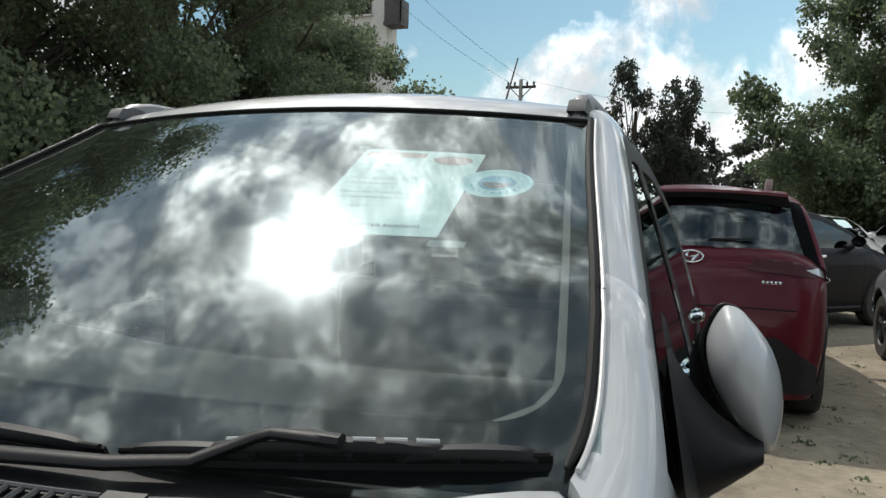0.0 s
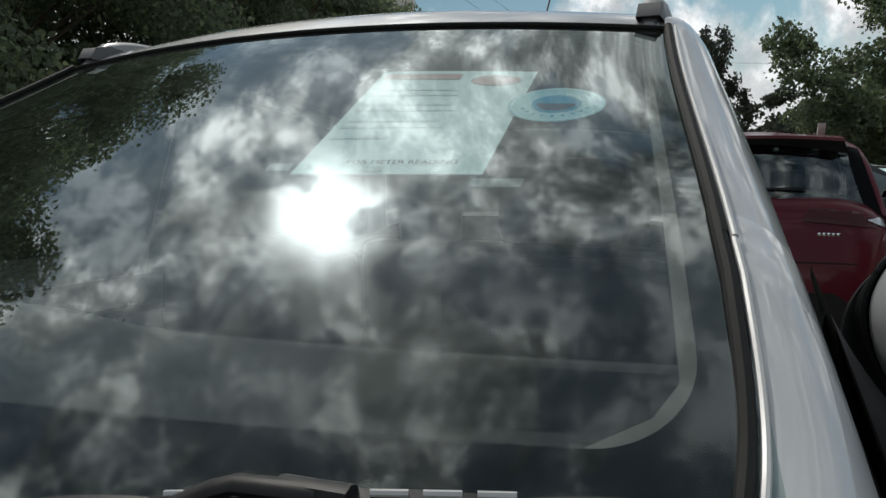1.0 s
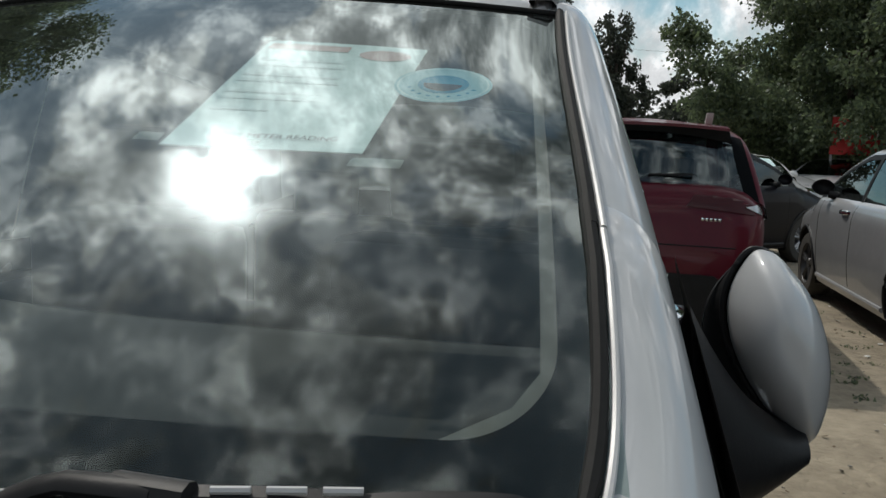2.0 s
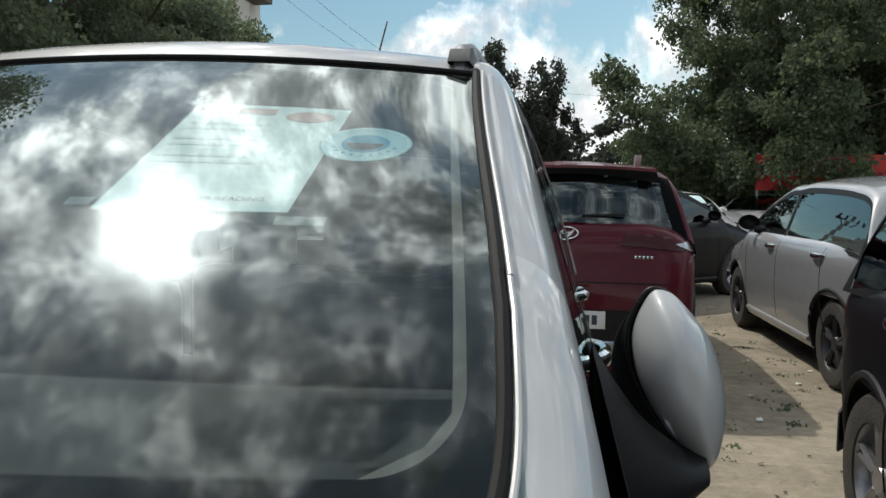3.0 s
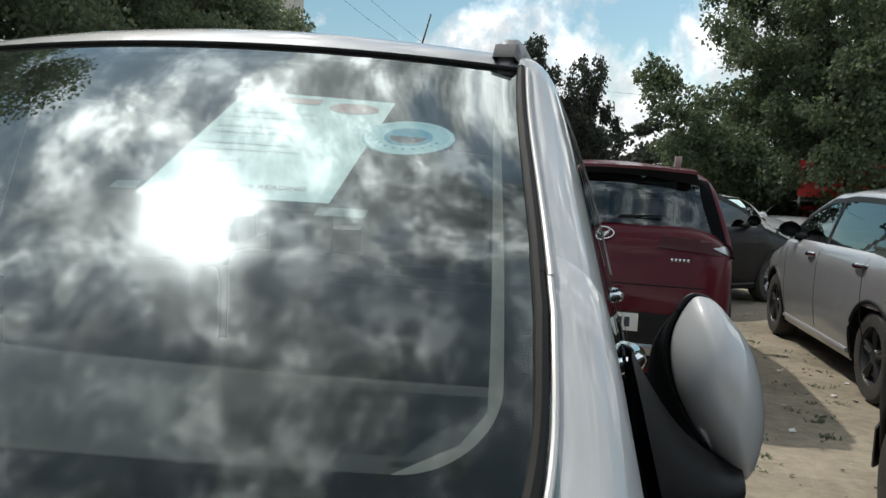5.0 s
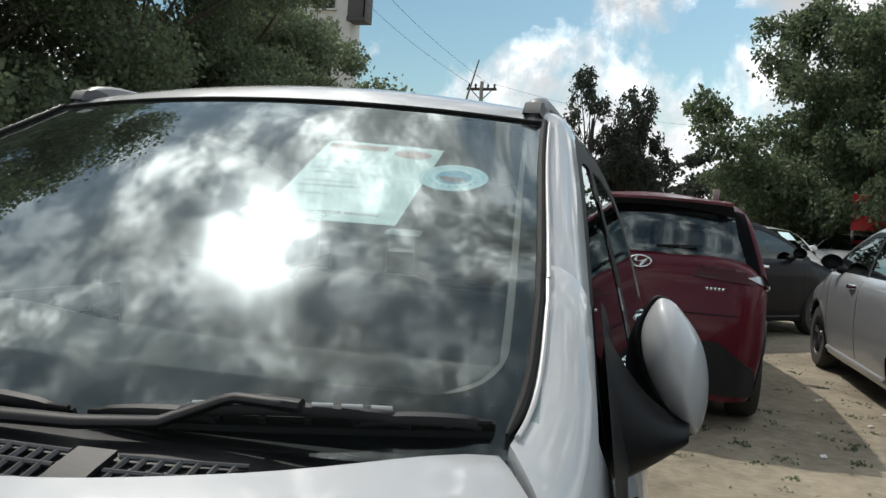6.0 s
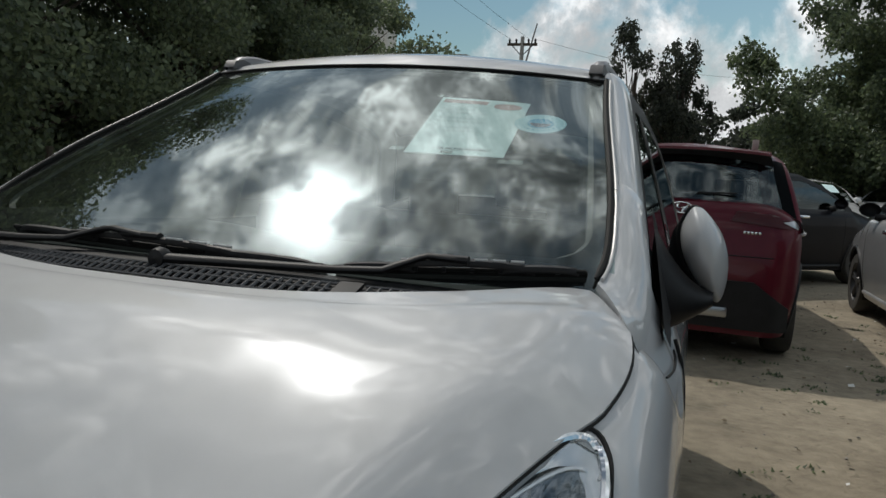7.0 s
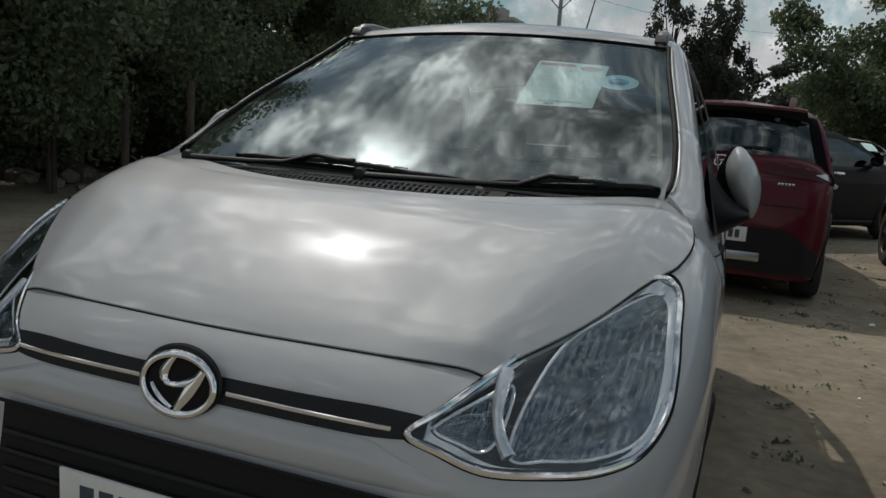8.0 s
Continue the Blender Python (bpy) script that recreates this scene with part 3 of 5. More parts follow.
def hero_headlamp(sh, car, sgn):
    def side(pair):
        return pair if sgn > 0 else mirrored(pair)

    loop = [(p.x, p.y) for p in smooth_loop([(x, z, 0) for x, z in LAMP_EDGE], 90)]
    c = (0.60, 0.80)
    lamp = part("headlamp", side(fan_patch(loop, c, 8, lambda x, z, u: on_nose(sh, x, z, 0.004 + 0.012 * min(u * 3, 1)))), GLASS_LAMP, car, "clear lens over bright reflectors")
    lamp.visible_shadow = False
    back = fan_patch(loop, c, 8, lambda x, z, u: on_nose(sh, x, z, 0.002 - 0.10 * min(u * 2.4, 1)))
    part("lamp_housing", side(back), RIM_DARK, lamp, "dark lamp housing")
    rim = [on_nose(sh, x, z, 0.004) for x, z in loop]
    part("lamp_rim", side(tube(rim, 0.0056, 8, closed=True)), CHROME, lamp, "chrome rim")
    gasket = [on_nose(sh, c[0] + (x - c[0]) * 1.03, c[1] + (z - c[1]) * 1.05, 0.001) for x, z in loop]
    part("gasket", side(tube(gasket, 0.0036, 6, closed=True)), GAP, lamp)
    # bright bezel inside the lens
    ring = []
    for u, d in ((0.02, -0.004), (0.08, -0.012), (0.14, -0.03), (0.17, -0.05)):
        ring.append([on_nose(sh, x + (c[0] - x) * u, z + (c[1] - z) * u * (1.5 if z > c[1] else 0.7), d) for x, z in loop + loop[:1]])
    part("bezel", side(grid(ring)), HOUSING, lamp, "silvered bezel")
    # main reflector and indicator bowl: stepped upright facets inside the bezel
    main = [(0.546, 0.744), (0.60, 0.736), (0.66, 0.732), (0.700, 0.740), (0.711, 0.772), (0.707, 0.825), (0.695, 0.870), (0.66, 0.882), (0.60, 0.860), (0.550, 0.826)]
    small = [(0.432, 0.768), (0.475, 0.753), (0.512, 0.747), (0.526, 0.770), (0.516, 0.806), (0.482, 0.797)]
    for name, edge, mid, step, deep in (("main_reflector", main, (0.632, 0.800), 0.013, 0.07), ("indicator_bowl", small, (0.492, 0.775), 0.007, 0.045)):
        ring_pts = [(p.x, p.y) for p in smooth_loop([(x, z, 0) for x, z in edge], 24 * len(edge))]

        def bowl(x, z, u, mid=mid, step=step, deep=deep):
            facet = 0.006 * ((x / step) % 1.0) + 0.004 * ((z / 0.022) % 1.0) * (z > mid[1])
            return on_nose(sh, x, z, -0.022 - deep * u**0.7 + facet * min(1.0, u * 6))

        part(name, side(fan_patch(ring_pts, mid, 22, bowl)), REFLECTOR, lamp, "faceted mirror bowl", angle=20)
        part("bulb", side(lathe_at((mid[0], sh.front_y(*mid) + 0.055, mid[1]), 0.012, 0.04)), GLASS_LAMP, lamp)
        lip = [on_nose(sh, x, z, -0.02) for x, z in ring_pts]
        part("bowl_lip", side(tube(lip, 0.0028, 6, closed=True)), HOUSING, lamp, "silvered lip")
    # the bright curved bar between the bowls
    bar = [on_nose(sh, 0.548 - 0.05 * (z - 0.742) / 0.076 - 0.008 * math.sin((z - 0.742) / 0.076 * math.pi), z, -0.014) for z in np.linspace(0.742, 0.818, 10)]
    part("divider", side(tube(bar, [0.013, 0.012, 0.011, 0.010, 0.009, 0.009, 0.010, 0.011, 0.012, 0.013], 10)), HOUSING, lamp, "silvered divider")


def lathe_at(c, r, length):
    v, f = lathe([(0.0, -length / 2), (r * 0.8, -length * 0.4), (r, 0), (r * 0.8, length * 0.4), (0, length / 2)], 12, "y")
    return [(x + c[0], y + c[1], z + c[2]) for x, y, z in v], f


def emblem(car, place, w, h, rear=False):
    """A plain oval badge: a ring with slanting strokes. place maps (x, z, out) to a point."""
    r = h * 0.14
    ring = [[place((w + r * math.cos(b)) * math.cos(a), (h + r * math.cos(b)) * math.sin(a), 0.008 + r * math.sin(b)) for b in np.linspace(0, 2 * math.pi, 9)] for a in np.linspace(0, 2 * math.pi, 49)]
    ob = part("badge", grid(ring), CHROME, car, "chrome oval badge", angle=70)
    disc = [[place(w * q * math.cos(a), h * q * math.sin(a), 0.002) for a in np.linspace(0, 2 * math.pi, 41)] for q in (0.02, 0.5, 0.97)]
    part("badge_disc", grid(disc), PAINT_BLACK if not rear else PAINT_RED, ob)

    def stroke(x0, z0, x1, z1, x2, z2, t):
        a, b, c = [Vector((p, q, 0)) for p, q in ((x0, z0), (x1, z1), (x2, z2))]
        rows = []
        for u in np.linspace(0, 1, 9):
            p = a * (1 - u) ** 2 + b * 2 * u * (1 - u) + c * u * u
            d = ((b - a) * (1 - u) + (c - b) * u).normalized()
            n = Vector((-d.y, d.x, 0)) * t * (0.7 + 0.6 * math.sin(math.pi * u))
            rows.append([place(w * (p.x + n.x * k), h * (p.y + n.y * k), 0.006 + 0.006 * (1 - k * k)) for k in (-1, -0.5, 0, 0.5, 1)])
        part("badge_stroke", grid(rows), CHROME, ob)

    stroke(-0.18, 0.88, -0.66, 0.10, -0.22, -0.06, 0.10)
    stroke(-0.34, -0.06, 0.24, -0.14, 0.62, 0.50, 0.09)
    stroke(0.66, 0.58, 0.34, -0.16, 0.04, -0.86, 0.13)
    stroke(-0.74, -0.12, -0.56, -0.58, -0.10, -0.82, 0.06)
    return ob


def hero_pillar_base(sh, car, sgn):
    """The pillar's widening foot, from the side of the screen down to the bonnet's corner and the wing."""
    def bez(a, b, c, u):
        return a * (1 - u) ** 2 + b * 2 * u * (1 - u) + c * u * u

    y_up = 1.20
    e = sh.upper(sh.half_glass(sh.roof(y_up)), y_up)
    z1 = e.z - 0.05
    outer_up = Vector((sh.tilt_x(z1), e.y, z1))
    corner, low = Vector((0.645, 1.002, 1.059)), Vector((0.722, 0.90, sh.top_z(0.722, 0.90) - 0.004))
    e_mid = Vector((0.663, 1.118, 1.082))
    o_mid = Vector((0.732, 1.085, 1.026))
    rows, inner = [], []
    for v in np.linspace(-0.1, 1, 22):
        if v < 0:
            y = y_up + 0.08
            a = sh.upper(sh.half_glass(sh.roof(y)), y)
            c = Vector((sh.tilt_x(a.z - 0.05), a.y, a.z - 0.05))
        else:
            a, c = bez(e, e_mid, corner, v), bez(outer_up, o_mid, low, v)
        k = max(v, 0.0) ** 2 * (3 - 2 * max(v, 0.0))
        b = Vector((sh.tilt_x(a.z) - 0.004, a.y, a.z - 0.004)) * (1 - k) + Vector((0.686, 0.939, 1.038)) * k
        inner.append(a)
        rows.append([bez(a, b, c, u) + Vector((0.0008, 0, 0.0006)) for u in np.linspace(0, 1, 12)])
    # a skirt that closes the wing behind the lower edge
    rows.append([p + Vector((-0.004, 0.004, -0.03)) for p in rows[-1]])
    pair = grid(rows)
    pair = flip(pair)
    part("pillar_foot", pair if sgn > 0 else mirrored(pair), PAINT_WHITE, car, "white pillar foot", angle=60)
    side = []
    for row in rows[2:-1]:
        c = row[-1]
        if c.y > 1.13:
            continue
        d = Vector((max(sh.tilt_x(c.z - 0.07), sh.side_x(c.y, c.z - 0.07) - 0.003 if c.z < 1.02 else 0.0), c.y, c.z - 0.07))
        side.append([c, (c + d) / 2 + Vector((0.003, 0, 0)), d])
    pair = flip(grid(side))
    part("pillar_foot", pair if sgn > 0 else mirrored(pair), PAINT_WHITE, car, angle=60)
    m = -1 if sgn < 0 else 1
    part("screen_moulding", tube([(m * p.x - m * 0.006, p.y - 0.002, p.z + 0.004) for p in inner[:-1]], [0.006] * (len(inner) - 4) + [0.005, 0.004, 0.002], 8), RUBBER, car, "black screen moulding")
    part("screen_moulding", tube([(m * p.x + m * 0.004, p.y - 0.002, p.z + 0.003) for p in inner[:-1]], 0.003, 8), TRIM_GREY, car, "grey screen edge")


def hero_hood(sh, car):
    edge = [(0, (0.470, 0.235)), (0.15, (0.512, 0.33)), (0.35, (0.585, 0.50)), (0.55, (0.655, 0.68)), (0.66, (0.693, 0.765)), (0.78, (0.711, 0.87)), (0.86, (0.702, 0.93)), (0.92, (0.678, 0.95)), (1, (0.636, 1.003))]
    ex, ey = pchip([(v, p[0]) for v, p in edge]), pchip([(v, p[1]) for v, p in edge])

    def at(u, v):
        x = u * ex(v)
        y = ey(v) + (1 - v) ** 1.5 * (0.185 + 0.05 * u * u - 0.235) + v**2.2 * (0.824 + 0.179 * abs(u) ** 3 - 1.003)
        fold = 0.945 - 0.10 * math.sin(math.pi * v)
        a = abs(u)
        ridge = 0.017 * (max(0.0, 1 - (fold - a) / 0.3) if a < fold else max(0.0, 1 - (a - fold) / (1 - fold))) * min(1.0, (1 - v) * 6) * min(1.0, v * 8 + 0.3)
        return Vector((x, y, sh.top_z(x, y) + 0.0035 + 0.0055 * v + ridge + 0.012 * (1 - u * u) * 4 * v * (1 - v)))

    us = [-1 + 2 * k / 48 for k in range(49)]
    vs = [k / 40 for k in range(41)]
    part("bonnet", slab([[at(u, v) for u in us] for v in vs], (0, 0, -0.014)), PAINT_WHITE, car, "white bonnet", angle=50)
    out = Vector((0, 0, -0.0055))
    part("shut_line", tube([at(u, 0) + out + Vector((0, -0.002, 0.002)) for u in us], 0.0018, 6), GAP, car)
    for s in (1, -1):
        part("shut_line", tube([at(s, v) + out + Vector((s * 0.001, 0, 0.001)) for v in vs], 0.002, 6), GAP, car)


def hero_cowl(sh, car):
    """Black scuttle between bonnet and glass, with its slotted grille."""
    def edge_y(x):
        return 0.826 + 0.176 * (abs(x) / 0.636) ** 3

    def deck(x, d, up=0.0):
        """A point of the scuttle, d behind the bonnet's edge."""
        run = 0.962 + 0.17 * x * x - edge_y(x)
        v = min(max(d / run, 0.0), 1.0)
        return (x, edge_y(x) + d, 0.996 + 0.048 * (1 - (1 - v) ** 2) - 0.012 * v**3 - 0.02 * (abs(x) / 0.645) ** 4 + up)

    xs = list(np.linspace(-0.628, 0.628, 61))
    rows = [[deck(x, (0.962 + 0.17 * x * x - edge_y(x)) * v) for x in xs] for v in np.linspace(0, 1, 9)]
    cowl = part("scuttle", grid(rows), BLACK, car, "black plastic scuttle")
    # slots of the grille along the bonnet's edge
    for lo, hi in ((-0.43, 0.284), (0.326, 0.43)):
        slots = []
        for k in range(int((hi - lo) / 0.0145)):
            x = lo + 0.007 + 0.0145 * k
            for row in range(2):
                d = 0.012 + 0.016 * row
                slots.append(tube([deck(x, d, 0.004), deck(x, d + 0.016, 0.004)], 0.0028, 5))
        for row in range(3):
            slots.append(tube([deck(x, 0.010 + 0.017 * row, 0.0045) for x in np.linspace(lo, hi, 24)], 0.0026, 6))
        part("scuttle_grille", join(*slots), GREY_PLASTIC, cowl, "grey plastic grille")
    part("scuttle_clip", slab([[deck(x, d, 0.0085) for x in (0.288, 0.305, 0.322)] for d in (0.004, 0.02, 0.046)], (0, 0, -0.006)), BLACK, cowl)


def hero_wiper(sh, car, x0, x1, y0, y1, pivot, elbow):
    """A wiper: a segmented frame with its rubber on the glass, and a cranked arm."""
    def on(x, y, up):
        p = sh.upper(x, y)
        return p + Vector((0, -0.48 * up, 0.88 * up))

    def along(u, up):
        return on(x0 + (x1 - x0) * u, y0 + (y1 - y0) * u, up)

    w = part("wiper", slab([[along(u, 0.001), along(u, 0.010)] for u in np.linspace(0, 1, 24)], (0, 0.004, 0.002)), RUBBER, car, "black wiper")
    part("blade_holder", tube([along(u, 0.0115) for u in np.linspace(0.005, 0.995, 24)], 0.0036, 8), RUBBER, w)
    for k in range(1, 9):
        u = k / 9
        part("blade_claw", tube([along(u - 0.008, 0.012), along(u + 0.008, 0.012)], 0.0055, 8), BLACK, w)
    # sprung bridges: thin at their ends, with slots along the crest of the main one
    for a, b, lift in ((0.03, 0.33, 0.010), (0.67, 0.97, 0.010), (0.20, 0.80, 0.021)):
        rows = []
        for u in np.linspace(a, b, 15):
            q = (u - a) / (b - a)
            h, t = 0.011 + 0.75 * lift * math.sin(math.pi * q) ** 0.45, 0.0025 + 0.0045 * math.sin(math.pi * q) ** 0.6
            c = along(u, h)
            rows.append([c + Vector((0, -t, -0.005)), c + Vector((0, -t * 0.7, 0.0015)), c + Vector((0, t * 0.7, 0.0035)), c + Vector((0, t, 0.001))])
        part("wiper_bridge", slab(rows, (0, 0.001, -0.0025)), BLACK, w, angle=50)
    for u0, u1 in ((0.28, 0.33), (0.35, 0.40), (0.57, 0.62), (0.64, 0.69), (0.71, 0.76)):
        part("bridge_slot", tube([along(u, 0.0305 - 0.011 * (2 * u - 1) ** 2) for u in (u0, u1)], 0.0021, 6), TRIM_GREY, w)
    head = along(0.5, 0.030)
    neck = [pivot, *elbow, elbow[-1] + (head - elbow[-1]) * 0.25 + Vector((0, -0.002, 0.004)), head]
    part("wiper_arm", tube(neck, [0.014, 0.011, 0.010, 0.009, 0.009, 0.010], 10, 0.6), BLACK, w, "black steel arm")
    part("arm_clip", tube([head - (x1 - x0) * Vector((0.06, 0, 0)), head + (x1 - x0) * Vector((0.05, 0, 0))], 0.009, 8, 0.8), BLACK, w)
    part("arm_pivot", lathe_at(pivot, 0.018, 0.03), BLACK, w)


def hero_frit(sh, car):
    """The black printed border inside the windscreen, with rounded inner corners, and the trim behind it."""
    s0, s1 = 0.975, 1.752

    def pt(s, y, depth):
        x = s * sh.half_glass(sh.roof(y))
        return sh.upper(x, y) + Vector((0, 0.45 * depth, -0.85 * depth))

    def ring(y_lo, y_hi, s_out, r_y, r_s, n=16):
        out = []
        for cx, cy, a0 in ((1, 0, -90), (1, 1, 0), (-1, 1, 90), (-1, 0, 180)):
            for k in range(n):
                a = radians(a0 + 90 * k / (n - 1))
                sx = cx * (s_out - r_s) + r_s * math.cos(a)
                yy = (y_hi - r_y if cy else y_lo + r_y) + r_y * math.sin(a)
                out.append((sx, yy))
        return out

    def bridged(loop):
        out = []
        for (a, b), (c, d) in zip(loop, loop[1:] + loop[:1]):
            m = max(1, int(max(abs(a - c) / 0.05, abs(b - d) / 0.03)))
            out += [(a + (c - a) * k / m, b + (d - b) * k / m) for k in range(m)]
        return out

    inner = bridged(ring(1.052, 1.738, 0.945, 0.075, 0.10))
    outer = [(max(-0.998, min(0.998, s * 1.09)), min(max(1.4 + (y - 1.4) * 1.35, s0), s1)) for s, y in inner]
    n = len(inner)
    verts = [pt(s, y, 0.004) for s, y in outer] + [pt(s * 0.5 + so * 0.5, y * 0.5 + yo * 0.5, 0.004) for (s, y), (so, yo) in zip(inner, outer)] + [pt(s, y, 0.004) for s, y in inner]
    faces = [(r * n + i, r * n + (i + 1) % n, (r + 1) * n + (i + 1) % n, (r + 1) * n + i) for r in range(2) for i in range(n)]
    part("frit", (verts, faces), FRIT, car, "black printed screen border")
    for sgn in (1, -1):
        rows = []
        for y in np.linspace(1.06, 1.72, 24):
            squeeze = 0.1 * max(0, (1.12 - y) / 0.06) ** 2
            rows.append([pt(sgn * s, y, 0.02) for s in (0.964 - squeeze, 0.928 - squeeze)])
        part("pillar_trim", grid(rows), BEIGE, car, "pale inner pillar trim")
    # moulding along the glass edges
    for sgn in (1, -1):
        pts = [pt(sgn * 0.992, y, -0.004) for y in np.linspace(1.245, 1.765, 40)]
        part("screen_moulding", tube(pts, 0.006, 8), RUBBER, car, "black screen moulding")
        pts = [pt(sgn * 0.992, y, -0.008) + Vector((sgn * 0.010, 0, -0.004)) for y in np.linspace(1.245, 1.765, 40)]
        part("screen_moulding", tube(pts, 0.003, 8), TRIM_GREY, car, "grey screen edge")
    part("screen_moulding", tube([pt(s, 1.762, -0.002) for s in np.linspace(-1, 1, 40)], 0.0038, 8), RUBBER, car)


def hero_mirror(sh, car, sgn):
    """A folded door mirror: drop-shaped painted cap, dark shell behind, black foot on the door's corner."""
    def side(pair):
        pair = moved(pair, Matrix.Translation((0.006, -0.035, 0.004)))
        return pair if sgn > 0 else mirrored(pair)

    edge = [(0.771, 1.160), (0.757, 1.130), (0.756, 1.099), (0.767, 1.062), (0.795, 1.018), (0.832, 0.985), (0.846, 1.020), (0.845, 1.071), (0.830, 1.117), (0.802, 1.153), (0.785, 1.164)]
    loop = [(p.x, p.y) for p in smooth_loop([(x, z, 0) for x, z in edge], 66)]
    c = (0.803, 1.085)
    cap = fan_patch(loop, c, 9, lambda x, z, u: Vector((x, 1.468 - 0.062 * math.sin(min(u * 1.25, 1) * math.pi / 2) ** 0.62 - 0.1 * (x - 0.80), z)))

    def inward(x, z):
        return x - 0.029 * min(1.0, max(0.0, (0.846 - x) / 0.08)) * min(1.0, max(0.1, (1.17 - z) / 0.11))

    shell = fan_patch([(inward(x, z), z - 0.004) for x, z in loop], (c[0] - 0.03, c[1]), 8, lambda x, z, u: Vector((x - 0.02 * u, 1.485 + 0.065 * math.sin(u * math.pi / 2) ** 0.6 - 0.1 * (x - 0.80), z)))
    cap_ob = part("mirror", side(cap), PAINT_WHITE, car, "white folded mirror cap", angle=60)
    part("mirror_shell", side(shell), BLACK, cap_ob, "black mirror shell", angle=60)
    band = []
    for u in np.linspace(0, 1, 5):
        band.append([Vector((x - 0.003 + (inward(x, z) - x + 0.003) * u, 1.472 + (0.012 + 0.006 * math.sin(u * 3.1)) * u - 0.1 * (x - 0.80), z - 0.004 * u)) for x, z in loop + loop[:1]])
    part("mirror_band", side(grid(band)), BLACK, cap_ob, angle=60)
    hem = [Vector((x - 0.004, 1.472 - 0.1 * (x - 0.80), z)) for x, z in loop]
    part("mirror_hem", side(tube(hem, 0.003, 8, closed=True)), BLACK, cap_ob)
    # foot: a triangular plate on the window corner, with an arm out to the shell
    foot = []
    for u in np.linspace(0, 1, 12):
        zt, zl = 1.125 - 0.115 * (1 - (1 - u) ** 1.8), 0.925 + 0.055 * u**1.4
        x = 0.712 + 0.112 * u
        foot.append([(x, 1.375 + 0.07 * u + (0.085 - 0.045 * u) * math.cos(a), (zt + zl) / 2 + (zt - zl) / 2 * math.sin(a)) for a in np.linspace(0, 2 * math.pi, 17)])
    part("mirror_foot", side(grid(foot)), BLACK, cap_ob, "black plastic mirror foot", angle=60)
    plate = []
    for u in np.linspace(0, 1, 10):
        y = 1.06 + 0.40 * u
        zt = min(sh.roof(max(0.97, y - 0.10)) - 0.065, 1.20 - 0.35 * max(0.0, y - 1.3))
        zb = 0.972 - 0.005 * u
        plate.append([(max(sh.tilt_x(zz), sh.side_x(y, zz) if zz < 1.0 else 0) + 0.005, y, zz) for zz in np.linspace(zb, zt, 10)])
    part("corner_plate", side(grid(plate)), BLACK, car, "black door corner plate")


NOT_NOSE = ("wheel", "rim", "windscreen", "wiper", "frit", "dashboard", "mirror", "pillar_trim", "underbody", "corner_plate", "rear")


def short_nose(p):
    """Draws the long nose of the plain body in to the short one of this car, from the bumper to the foot of the screen."""
    x, y, z = p
    def soft(q):
        q = min(max(q, 0.0), 1.0)
        return q * q * (3 - 2 * q)

    s, u, fade = max(0.0, 1 - y / 0.714), soft((y - 0.714) / 0.288), 1 - soft((y - 1.002) / 0.27)
    draw = 0.27 * s**1.3
    lift = (0.03 * (1 - u) - 0.27 * draw - 0.005 * u * fade) * soft((z - 0.45) / 0.25)
    return Vector((x * (1 + 0.018 * (1 - 0.4 * u) * fade - 0.081 * s * s), y + draw + 0.05 * u * fade, z + lift))


def wing_dip(x, y, z):
    """How far the wing's shoulder sinks under the foot of the pillar."""
    def soft(q):
        q = min(max(q, 0.0), 1.0)
        return q * q * (3 - 2 * q)

    return 0.05 * soft((abs(x) - 0.65) / 0.06) * soft((y - 0.91) / 0.1) * soft((1.42 - y) / 0.2) * soft((z - 0.86) / 0.08)


def draw_in_nose(ob):
    for child in ob.children:
        if not child.name.startswith(NOT_NOSE):
            if child.type == "MESH":
                for v in child.data.vertices:
                    if child.name.startswith("body"):
                        v.co.z -= wing_dip(*v.co)
                    if v.co.y < 1.3:
                        v.co = short_nose(v.co)
                child.data.update()
            draw_in_nose(child)


